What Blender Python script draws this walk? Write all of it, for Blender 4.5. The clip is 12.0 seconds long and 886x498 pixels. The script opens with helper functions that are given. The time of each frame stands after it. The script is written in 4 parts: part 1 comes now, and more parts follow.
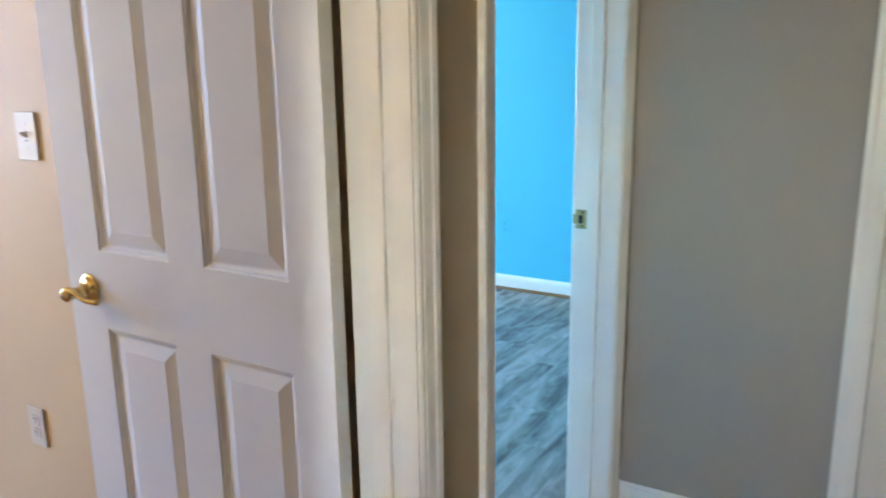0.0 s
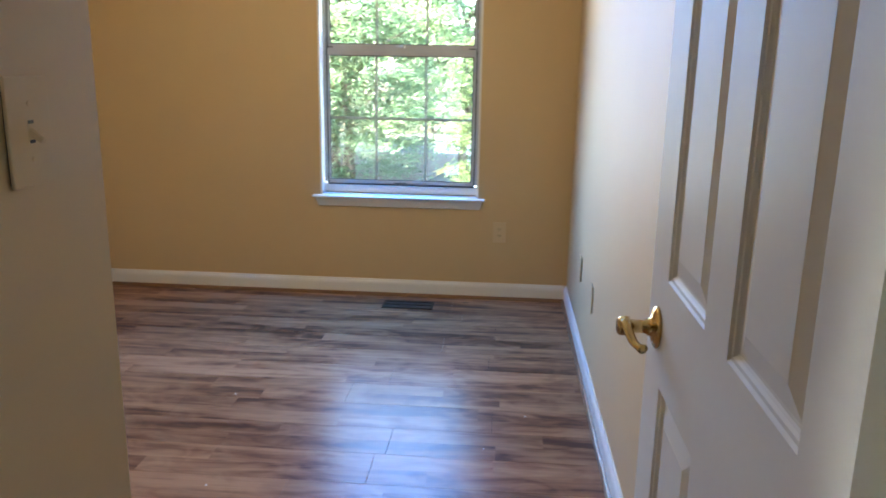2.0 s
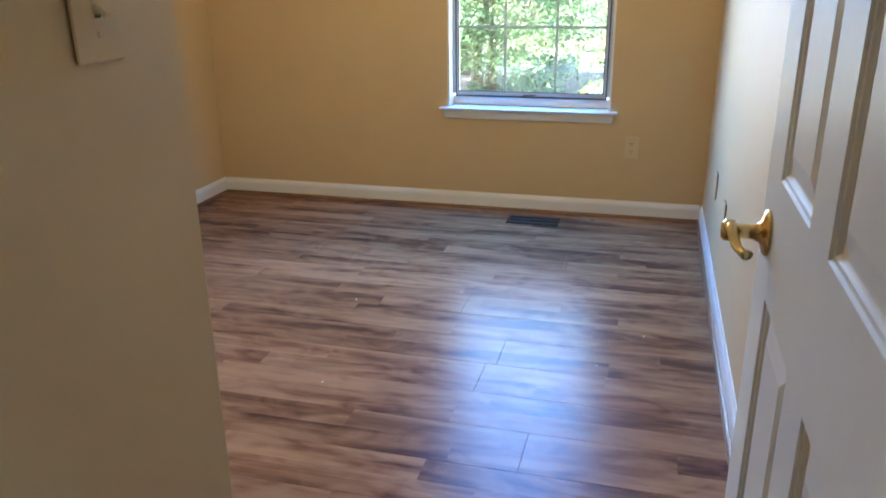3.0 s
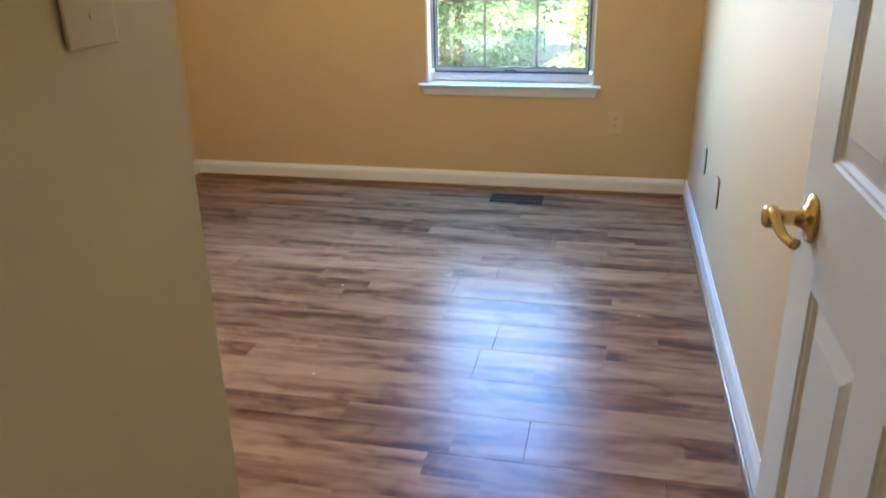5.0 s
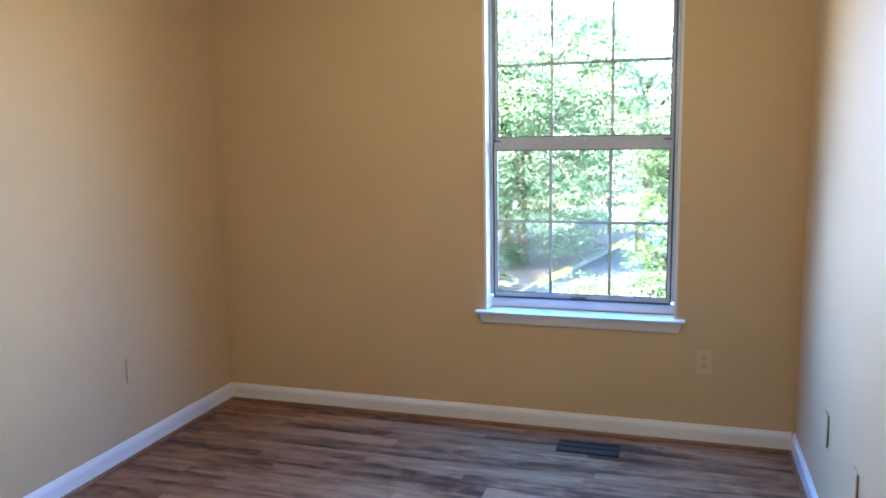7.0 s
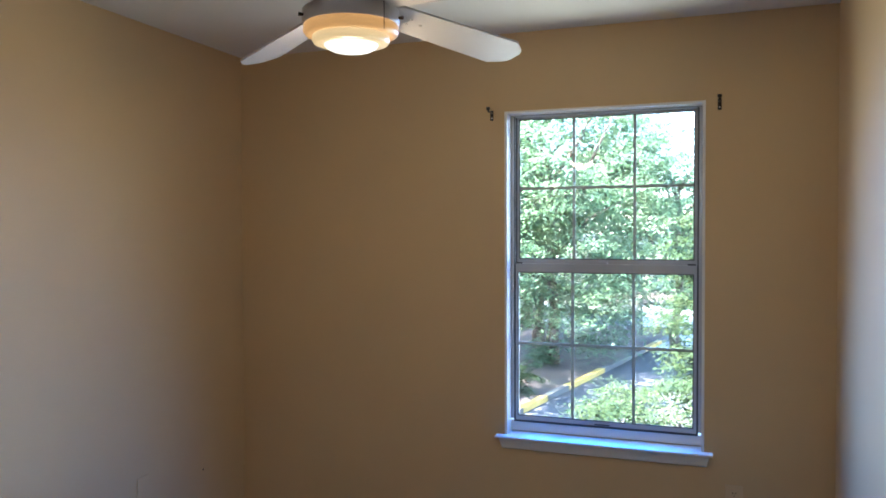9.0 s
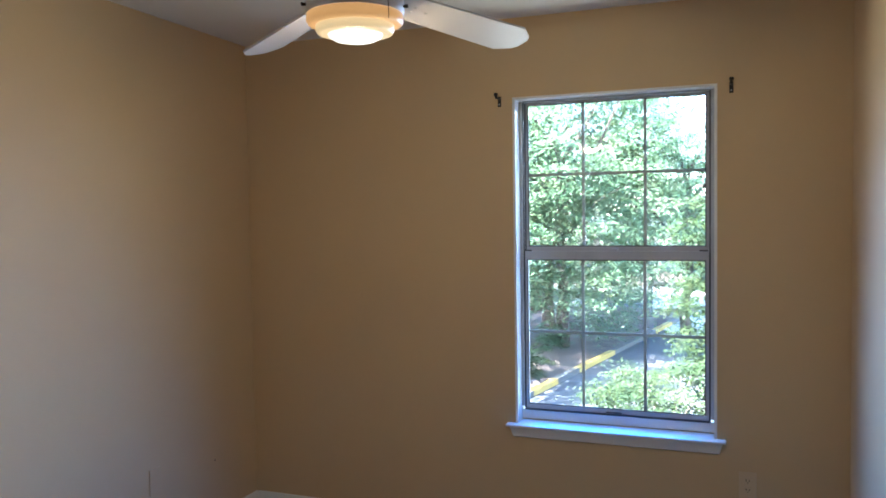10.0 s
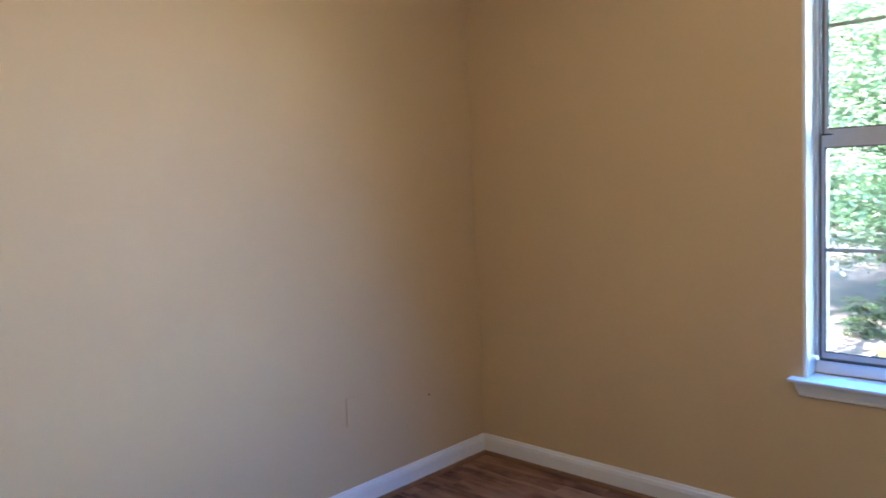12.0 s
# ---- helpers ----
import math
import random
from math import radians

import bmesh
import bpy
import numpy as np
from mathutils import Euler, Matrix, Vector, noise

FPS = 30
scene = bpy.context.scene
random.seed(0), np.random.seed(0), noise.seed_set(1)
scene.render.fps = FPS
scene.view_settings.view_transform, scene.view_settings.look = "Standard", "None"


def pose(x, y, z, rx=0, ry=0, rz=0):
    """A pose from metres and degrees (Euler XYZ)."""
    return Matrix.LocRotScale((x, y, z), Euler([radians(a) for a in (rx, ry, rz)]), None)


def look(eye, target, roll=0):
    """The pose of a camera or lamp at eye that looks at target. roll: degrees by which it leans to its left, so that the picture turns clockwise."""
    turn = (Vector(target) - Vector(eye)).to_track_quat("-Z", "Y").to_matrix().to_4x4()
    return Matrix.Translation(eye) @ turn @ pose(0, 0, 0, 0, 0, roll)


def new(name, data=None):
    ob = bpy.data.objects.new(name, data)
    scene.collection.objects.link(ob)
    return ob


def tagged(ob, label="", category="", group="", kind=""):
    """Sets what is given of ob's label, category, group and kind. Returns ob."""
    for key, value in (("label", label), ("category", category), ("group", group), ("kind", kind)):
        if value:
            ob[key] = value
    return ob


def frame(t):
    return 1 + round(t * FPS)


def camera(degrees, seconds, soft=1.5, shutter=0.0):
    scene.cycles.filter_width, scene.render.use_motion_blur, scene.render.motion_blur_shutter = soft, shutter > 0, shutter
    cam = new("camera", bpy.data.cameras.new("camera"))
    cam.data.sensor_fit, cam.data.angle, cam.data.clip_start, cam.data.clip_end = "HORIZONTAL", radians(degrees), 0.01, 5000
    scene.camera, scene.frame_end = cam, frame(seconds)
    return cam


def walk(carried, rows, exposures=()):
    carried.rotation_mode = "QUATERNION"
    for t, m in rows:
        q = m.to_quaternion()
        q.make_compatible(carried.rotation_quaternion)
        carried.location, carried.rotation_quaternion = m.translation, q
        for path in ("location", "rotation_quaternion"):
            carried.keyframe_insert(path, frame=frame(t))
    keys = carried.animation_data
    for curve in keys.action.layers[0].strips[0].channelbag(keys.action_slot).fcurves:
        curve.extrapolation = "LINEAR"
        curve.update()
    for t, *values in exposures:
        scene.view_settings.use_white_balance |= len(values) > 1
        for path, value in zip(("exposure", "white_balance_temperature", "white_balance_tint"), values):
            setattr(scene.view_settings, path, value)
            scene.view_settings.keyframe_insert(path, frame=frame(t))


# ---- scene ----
cam = camera(60.0, 12.0, 1.7, 0.2)
PATH = [
    (0, (0.454, 0.427, 1.342), (-0.554, 2.096, 0.895), -0.8),
    (0.5, (0.442, 0.636, 1.325), (-1.048, 1.908, 0.921), 0.5),
    (1, (0.379, 0.828, 1.322), (-1.405, 1.614, 0.877), 0.1),
    (1.5, (0.233, 1.0, 1.308), (-1.694, 1.294, 0.859), 0.5),
    (2, (0.15, 1.153, 1.3), (-1.788, 1.005, 0.829), 1.0),
    (2.5, (0.116, 1.242, 1.292), (-1.765, 0.824, 0.755), 0.8),
    (3, (0.094, 1.233, 1.245), (-1.726, 0.736, 0.579), -0.6),
    (3.2, (0.095, 1.221, 1.227), (-1.705, 0.73, 0.505), -1.2),
    (4.8, (0.068, 1.143, 1.225), (-1.723, 0.741, 0.431), -1.1),
    (5, (0.026, 1.138, 1.243), (-1.791, 0.724, 0.516), -1.1),
    (5.5, (-0.139, 1.108, 1.288), (-1.995, 0.622, 0.723), -1.1),
    (6, (-0.311, 1.078, 1.339), (-2.172, 0.507, 0.879), -1.5),
    (6.5, (-0.446, 1.047, 1.394), (-2.316, 0.455, 0.998), -1.8),
    (7, (-0.531, 1.034, 1.408), (-2.419, 0.442, 1.115), -1.0),
    (7.5, (-0.567, 1.069, 1.418), (-2.46, 0.449, 1.241), -0.3),
    (7.7, (-0.569, 1.070, 1.431), (-2.46, 0.433, 1.274), -0.3),
    (9.3, (-0.581, 1.08, 1.543), (-2.462, 0.402, 1.502), -0.1),
    (9.5, (-0.582, 1.081, 1.547), (-2.462, 0.4, 1.501), -0.0),
    (10, (-0.609, 1.068, 1.554), (-2.481, 0.371, 1.462), -0.9),
    (10.5, (-0.673, 0.99, 1.497), (-2.533, 0.266, 1.364), -1.8),
    (11, (-0.874, 1.024, 1.439), (-2.67, 0.165, 1.251), -2.6),
    (11.5, (-1.103, 1.041, 1.347), (-2.787, -0.016, 1.129), -3.6),
    (12, (-1.422, 1.027, 1.306), (-2.855, -0.355, 1.113), -2.8),
]
EXPOSURES = [
    (0.0, 6.46, 7000, 8), (0.5, 6.13, 7550, 8), (1.0, 6.0, 7150, 7), (1.5, 5.62, 7050, 6), (2.5, 5.64, 7100, 3), (3.2, 5.95, 7200, 1),
    (4.8, 6.04, 8100, -2), (5.5, 6.0, 7400, 5), (6.5, 5.85, 6550, 8), (7.5, 5.54, 5900, 6), (9.5, 4.79, 5750, 10), (10.5, 5.08, 5650, 10), (11.5, 5.15, 5800, 11), (12.0, 5.47, 5950, 10),
]
walk(cam, [(t, look(eye, target, roll)) for t, eye, target, roll in PATH], EXPOSURES)

# ---- plan (metres) ----
XW = -4.045          # inner face of the window wall
YR, YL = 1.532, -1.295   # bedroom side walls
XC, YS = -0.808, 0.633   # closet front, wall with the light switch beside the door
XA, XB = -0.350, -0.222  # wall between bedroom and hall: room face, hall face
YE = 2.575           # end wall of the hall
XH, YH = 1.32, -2.2  # far side and back of the hall
YF = 4.66            # far wall of the blue room
CEIL = 2.44
XO = XW - 0.20       # outside of the house
GROUND = -3.2
D1 = (0.687, 1.452)  # bedroom doorway
D2 = (1.737, 2.500)  # blue room doorway
DH = 2.045           # doorway height
WY, WZ = (0.139, 1.024), (0.572, 2.080)   # window opening

# ---- world, sun, lamps ----
world = bpy.data.worlds.new("sky")
scene.world = world
world.use_nodes = True
wn = world.node_tree.nodes
sky = wn.new("ShaderNodeTexSky")
sky.sky_type = "NISHITA"
sky.sun_disc = False
sky.sun_elevation = radians(46)
sky.sun_rotation = radians(124)
sky.ozone_density = 3.0
sky.dust_density = 0.4
world.node_tree.links.new(sky.outputs[0], wn["Background"].inputs[0])
wn["Background"].inputs[1].default_value = 0.11

sun = new("sun", bpy.data.lights.new("sun", "SUN"))
sun.data.energy = 5.0
sun.data.angle = radians(0.53)
sun.data.color = (1.0, 0.95, 0.86)
sun.matrix_world = look((19, -13, 24), (0, 0, 0))


def window_light(name, eye, target, w, h, watts, colour):
    lamp = new(name, bpy.data.lights.new(name, "AREA"))
    lamp.data.shape, lamp.data.size, lamp.data.size_y = "RECTANGLE", w, h
    lamp.data.energy, lamp.data.color = watts, colour
    lamp.matrix_world = look(eye, target)
    return lamp


# open sky high in the window, trees and shade low in it
for k in range(8):
    zc = 0.671 + 0.186 * k
    strip = window_light("daylight_bedroom", (XW + 0.022, 0.575, zc), (XW + 3.0, 0.45, zc - 2.2), 0.71, 0.188, 0.044 + 0.0235 * k, (0.01, 0.27, 1.0))
    strip.data.spread = radians(132)
# light thrown up from the sunlit ground and leaves
for k in range(6):
    zc = 0.702 + 0.248 * k
    strip = window_light("ground_light_bedroom", (XW + 0.030, 0.575, zc), (XW + 3.0, 0.48, zc + 0.9), 0.71, 0.245, 0.056, (0.95, 0.93, 0.70))
    strip.data.spread = radians(138)
window_light("daylight_blue_room", (XW - 0.012, 3.0, 1.33), (0, 3.0, 1.33), 0.80, 1.40, 1.05, (0.85, 0.97, 1.0))
# warm fill lamp added in an unseen opening to brighten the hall
window_light("hall_fill_lamp", (0.55, YH - 0.012, 1.4), (0.55, 0, 1.4), 0.34, 1.0, 0.235, (1.0, 0.77, 0.46))
bulb = new("fan_bulb", bpy.data.lights.new("fan_bulb", "POINT"))
bulb.data.energy, bulb.data.color, bulb.data.shadow_soft_size = 0.47, (1.0, 0.74, 0.44), 0.08


# ---- materials ----
def mat(name, colour, rough=0.5, metal=0.0, spec=0.5):
    m = bpy.data.materials.new(name)
    m.use_nodes = True
    b = m.node_tree.nodes["Principled BSDF"]
    b.inputs["Base Color"].default_value = (*colour, 1)
    b.inputs["Roughness"].default_value = rough
    b.inputs["Metallic"].default_value = metal
    b.inputs["Specular IOR Level"].default_value = spec
    return m


def node(m, kind, **values):
    n = m.node_tree.nodes.new(kind)
    for k, v in values.items():
        n.inputs[k].default_value = v
    return n


def link(m, a, out, b, into):
    m.node_tree.links.new(a.outputs[out], b.inputs[into])


def place_vector(m, scale, jitter=False):
    """World position, scaled; shifted by a chance amount for each object."""
    pos = node(m, "ShaderNodeNewGeometry")
    mul = m.node_tree.nodes.new("ShaderNodeVectorMath")
    mul.operation = "MULTIPLY"
    mul.inputs[1].default_value = scale
    link(m, pos, "Position", mul, 0)
    if not jitter:
        return mul
    info = node(m, "ShaderNodeObjectInfo")
    far = m.node_tree.nodes.new("ShaderNodeMath")
    far.operation = "MULTIPLY"
    far.inputs[1].default_value = 97.0
    link(m, info, "Random", far, 0)
    add = m.node_tree.nodes.new("ShaderNodeVectorMath")
    link(m, mul, 0, add, 0)
    link(m, far, 0, add, 1)
    return add


def ramp(m, stops):
    r = m.node_tree.nodes.new("ShaderNodeValToRGB")
    e = r.color_ramp.elements
    while len(e) < len(stops):
        e.new(0.5)
    for el, (p, c) in zip(e, stops):
        el.position, el.color = p, (*c, 1)
    return r


def bump(m, source, out, strength, distance):
    b = node(m, "ShaderNodeBump", Strength=strength, Distance=distance)
    link(m, source, out, b, "Height")
    link(m, b, 0, m.node_tree.nodes["Principled BSDF"], "Normal")


def mottled(name, c0, c1, rough, scale=(1.3, 1.3, 1.3), fine=140.0, relief=0.12, spec=0.4, rough2=None):
    """Paint or plaster: broad unevenness, fine roller relief."""
    m = mat(name, c0, rough, 0, spec)
    bsdf = m.node_tree.nodes["Principled BSDF"]
    v = place_vector(m, scale)
    n = node(m, "ShaderNodeTexNoise", Scale=1.0, Detail=5.0, Roughness=0.6)
    link(m, v, 0, n, "Vector")
    r = ramp(m, [(0.3, c0), (0.7, c1)])
    link(m, n, "Fac", r, "Fac")
    link(m, r, 0, bsdf, "Base Color")
    if rough2 is not None:
        mr = node(m, "ShaderNodeMapRange")
        mr.inputs["To Min"].default_value, mr.inputs["To Max"].default_value = rough, rough2
        link(m, n, "Fac", mr, "Value")
        link(m, mr, 0, bsdf, "Roughness")
    v2 = place_vector(m, (fine, fine, fine))
    n2 = node(m, "ShaderNodeTexNoise", Scale=1.0, Detail=3.0)
    link(m, v2, 0, n2, "Vector")
    bump(m, n2, "Fac", relief, 0.002)
    return m


TAN = mottled("tan_wall_paint", (0.58, 0.424, 0.240), (0.61, 0.449, 0.260), 0.6, relief=0.03)
GREY = mottled("grey_wall_paint", (0.32, 0.285, 0.25), (0.34, 0.30, 0.265), 0.6, relief=0.10)
# the bedroom tan again, darkened for the weak light of the hall
HALL = mottled("dimmed_tan_wall_paint", (0.36, 0.29, 0.20), (0.38, 0.305, 0.21), 0.6, relief=0.10)
BLUE = mottled("bright_blue_wall_paint", (0.05, 0.46, 0.67), (0.055, 0.48, 0.70), 0.6, relief=0.10)
CEILING = mottled("white_ceiling_paint", (0.74, 0.74, 0.73), (0.78, 0.78, 0.77), 0.9, fine=90, relief=0.3)
TRIM = mottled("white_trim_enamel", (0.74, 0.73, 0.71), (0.78, 0.77, 0.75), 0.28, scale=(3, 3, 3), fine=60, relief=0.04, spec=0.5)
DOORW = mottled("white_door_enamel", (0.66, 0.65, 0.63), (0.70, 0.69, 0.67), 0.34, scale=(2.5, 2.5, 2.5), fine=70, relief=0.05, spec=0.3)
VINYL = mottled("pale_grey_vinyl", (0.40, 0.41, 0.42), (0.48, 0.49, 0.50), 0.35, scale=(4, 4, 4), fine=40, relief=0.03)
GRILLE = mat("grey_grille", (0.22, 0.24, 0.23), 0.45)
TRACK = mottled("weathered_window_track", (0.08, 0.085, 0.09), (0.16, 0.165, 0.17), 0.5, scale=(20, 20, 20), fine=60, relief=0.05)
STOOL = mottled("glossy_white_enamel", (0.74, 0.74, 0.73), (0.78, 0.78, 0.77), 0.45, scale=(4, 4, 4), fine=30, relief=0.02, spec=0.2)
PLATE = mottled("ivory_plastic", (0.60, 0.50, 0.36), (0.63, 0.53, 0.39), 0.3, scale=(8, 8, 8), fine=50, relief=0.01)
GASKET = mottled("worn_dark_rubber", (0.03, 0.033, 0.036), (0.07, 0.074, 0.078), 0.55, scale=(40, 40, 12), fine=80, relief=0.05)
ALMOND = mottled("almond_plastic", (0.62, 0.485, 0.31), (0.65, 0.51, 0.33), 0.3, scale=(8, 8, 8), fine=50, relief=0.01)
SLOT = mat("dark_slot", (0.02, 0.018, 0.015), 0.6)
BLACK = mottled("black_iron", (0.015, 0.015, 0.016), (0.03, 0.03, 0.03), 0.4, scale=(30, 30, 30), fine=200, relief=0.05)
BRASS = mottled("polished_brass", (0.70, 0.50, 0.22), (0.60, 0.41, 0.16), 0.12, scale=(25, 25, 25), fine=200, relief=0.015, rough2=0.26)
BRASS.node_tree.nodes["Principled BSDF"].inputs["Metallic"].default_value = 1.0
OLDBRASS = mottled("dull_brass", (0.50, 0.40, 0.20), (0.36, 0.29, 0.15), 0.3, scale=(60, 60, 60), fine=200, relief=0.05)
OLDBRASS.node_tree.nodes["Principled BSDF"].inputs["Metallic"].default_value = 1.0
BRONZE = mottled("dark_bronze_metal", (0.026, 0.015, 0.008), (0.044, 0.027, 0.015), 0.6, scale=(30, 30, 30), fine=100, relief=0.05)
BRONZE.node_tree.nodes["Principled BSDF"].inputs["Metallic"].default_value = 0.15
BRONZE.node_tree.nodes["Principled BSDF"].inputs["Specular IOR Level"].default_value = 0.2
FANW = mottled("white_fan_enamel", (0.50, 0.49, 0.485), (0.54, 0.53, 0.525), 0.35, scale=(5, 5, 5), fine=60, relief=0.03)
SHOE = mottled("stained_brown_wood", (0.17, 0.085, 0.04), (0.24, 0.125, 0.06), 0.35, scale=(30, 3, 30), fine=90, relief=0.05)
KNOT = mottled("dark_knot_wood", (0.035, 0.014, 0.008), (0.06, 0.026, 0.014), 0.5, scale=(60, 20, 60), fine=150, relief=0.05)
UNDER = mat("dark_underlay", (0.02, 0.014, 0.012), 0.9)

GLASS = mat("window_glass", (1, 1, 1), 0.0)
GLASS.node_tree.nodes["Principled BSDF"].inputs["Transmission Weight"].default_value = 1.0
GLASS.node_tree.nodes["Principled BSDF"].inputs["IOR"].default_value = 1.45


def maths(m, op, a, b):
    """A maths node; a and b are (node, output) pairs or plain numbers."""
    n = m.node_tree.nodes.new("ShaderNodeMath")
    n.operation = op
    for k, v in enumerate((a, b)):
        if isinstance(v, tuple):
            link(m, v[0], v[1], n, k)
        elif v is not None:
            n.inputs[k].default_value = v
    return n


def laminate(name, dark, middle, light, rough, edge=-1.626, pitch=0.1935):
    """Printed wood laminate: boards along y, each printed with two staves, streaked along the grain."""
    m = mat(name, middle, rough, 0, 0.20)
    bsdf = m.node_tree.nodes["Principled BSDF"]
    geo = node(m, "ShaderNodeNewGeometry")
    sep = node(m, "ShaderNodeSeparateXYZ")
    link(m, geo, "Position", sep, 0)
    # which stave: half a board wide, of uneven length
    row = maths(m, "FLOOR", (maths(m, "DIVIDE", (maths(m, "SUBTRACT", (sep, 0), edge), 0), pitch / 2), 0), None)
    start = m.node_tree.nodes.new("ShaderNodeTexWhiteNoise")
    start.noise_dimensions = "1D"
    link(m, row, 0, start, "W")
    run = maths(m, "ADD", (maths(m, "DIVIDE", (sep, 1), 0.95), 0), (maths(m, "MULTIPLY", (start, 0), 7.3), 0))
    piece = maths(m, "FLOOR", (run, 0), None)
    both = node(m, "ShaderNodeCombineXYZ")
    link(m, row, 0, both, 0)
    link(m, piece, 0, both, 1)
    stave = m.node_tree.nodes.new("ShaderNodeTexWhiteNoise")
    stave.noise_dimensions = "2D"
    link(m, both, 0, stave, "Vector")

    def grain_vector(scale):
        mul = m.node_tree.nodes.new("ShaderNodeVectorMath")
        mul.operation = "MULTIPLY"
        mul.inputs[1].default_value = scale
        link(m, geo, "Position", mul, 0)
        jump = m.node_tree.nodes.new("ShaderNodeVectorMath")
        jump.operation = "MULTIPLY_ADD"
        jump.inputs[1].default_value = (37.0, 37.0, 37.0)
        link(m, stave, "Color", jump, 0)
        link(m, mul, 0, jump, 2)
        return jump

    broad = node(m, "ShaderNodeTexNoise", Scale=1.0, Detail=5.0, Roughness=0.55, Distortion=0.9)
    link(m, grain_vector((11.5, 1.2, 11.5)), 0, broad, "Vector")
    fine = node(m, "ShaderNodeTexNoise", Scale=1.0, Detail=4.0, Roughness=0.7)
    link(m, grain_vector((120.0, 4.0, 120.0)), 0, fine, "Vector")
    knots = node(m, "ShaderNodeTexNoise", Scale=1.0, Detail=3.0, Distortion=1.6)
    link(m, grain_vector((11.0, 4.5, 11.0)), 0, knots, "Vector")
    # tone of the stave, long streaks, knots
    lean = maths(m, "MULTIPLY_ADD", (stave, 0), 0.13)
    lean.inputs[2].default_value = -0.065
    fig = maths(m, "ADD", (broad, "Fac"), (lean, 0))
    kn = maths(m, "MULTIPLY_ADD", (knots, "Fac"), 0.45)
    kn.inputs[2].default_value = -0.225
    fig = maths(m, "ADD", (fig, 0), (kn, 0))
    r = ramp(m, [(0.33, dark), (0.45, middle), (0.56, tuple(0.45 * a + 0.55 * b for a, b in zip(middle, light))), (0.67, light)])
    link(m, fig, 0, r, "Fac")
    grain = node(m, "ShaderNodeMapRange")
    grain.inputs["From Min"].default_value, grain.inputs["From Max"].default_value = 0.3, 0.7
    grain.inputs["To Min"].default_value, grain.inputs["To Max"].default_value = 0.88, 1.10
    link(m, fine, "Fac", grain, "Value")
    info = node(m, "ShaderNodeObjectInfo")
    tone = node(m, "ShaderNodeMapRange")
    tone.inputs["To Min"].default_value, tone.inputs["To Max"].default_value = 0.90, 1.10
    link(m, info, "Random", tone, "Value")
    mul = m.node_tree.nodes.new("ShaderNodeVectorMath")
    mul.operation = "SCALE"
    link(m, r, 0, mul, 0)
    link(m, maths(m, "MULTIPLY", (grain, 0), (tone, 0)), 0, mul, "Scale")
    link(m, mul, 0, bsdf, "Base Color")
    rr = node(m, "ShaderNodeMapRange")
    rr.inputs["To Min"].default_value, rr.inputs["To Max"].default_value = rough - 0.04, rough + 0.06
    link(m, fine, "Fac", rr, "Value")
    link(m, rr, 0, bsdf, "Roughness")
    bump(m, fine, "Fac", 0.06, 0.001)
    return m


def satin(m, share):
    """Only a share of the surface is glossy; the rest is matt in the same colour."""
    bsdf = m.node_tree.nodes["Principled BSDF"]
    matt = node(m, "ShaderNodeBsdfDiffuse")
    m.node_tree.links.new(bsdf.inputs["Base Color"].links[0].from_socket, matt.inputs["Color"])
    mix = node(m, "ShaderNodeMixShader", Fac=share)
    link(m, matt, 0, mix, 1)
    link(m, bsdf, 0, mix, 2)
    link(m, mix, 0, m.node_tree.nodes["Material Output"], "Surface")
    return m


satin(DOORW, 0.22)
FLOOR = laminate("brown_laminate", (0.092, 0.036, 0.019), (0.212, 0.096, 0.047), (0.365, 0.195, 0.105), 0.285)
# blue gloss tint paints sky colour into the window's reflection on the boards
FLOOR.node_tree.nodes["Principled BSDF"].inputs["Specular Tint"].default_value = (0.22, 0.60, 1.0, 1)
satin(FLOOR, 0.62)
FLOOR2 = laminate("grey_laminate", (0.10, 0.095, 0.09), (0.19, 0.185, 0.18), (0.34, 0.33, 0.32), 0.25)

ASPHALT = mottled("asphalt", (0.036, 0.038, 0.043), (0.058, 0.06, 0.064), 0.9, scale=(0.6, 0.6, 0.6), fine=30, relief=0.3)
# mulch and litter tones, their contrast widened to paint in sun dapples
SOIL = mottled("mulch_grass_and_dapples", (0.032, 0.022, 0.018), (0.11, 0.08, 0.062), 0.95, scale=(2.2, 2.2, 2.2), fine=25, relief=0.6)
YELLOW = mottled("worn_yellow_paint", (0.30, 0.19, 0.035), (0.40, 0.27, 0.07), 0.7, scale=(3, 3, 3), fine=40, relief=0.2)
# pale base colour stands in for full sun on the far ground
PAVING = mottled("sunlight_toned_concrete", (0.36, 0.345, 0.32), (0.46, 0.445, 0.415), 0.85, scale=(0.7, 0.7, 0.7), fine=30, relief=0.2)
# dark from dirt, and darker still to paint the kerb's shade
CONCRETE = mottled("dirty_shade_toned_concrete", (0.055, 0.052, 0.048), (0.085, 0.082, 0.076), 0.85, scale=(2, 2, 2), fine=40, relief=0.3)
BARK = mottled("bark", (0.06, 0.045, 0.035), (0.13, 0.10, 0.08), 0.9, scale=(9, 9, 2), fine=25, relief=0.7)
SIDING = mottled("pale_siding", (0.42, 0.40, 0.36), (0.48, 0.46, 0.42), 0.7, scale=(0.8, 0.8, 6), fine=30, relief=0.1)
POLE = mat("dark_pole_metal", (0.06, 0.07, 0.07), 0.5, 0.3)


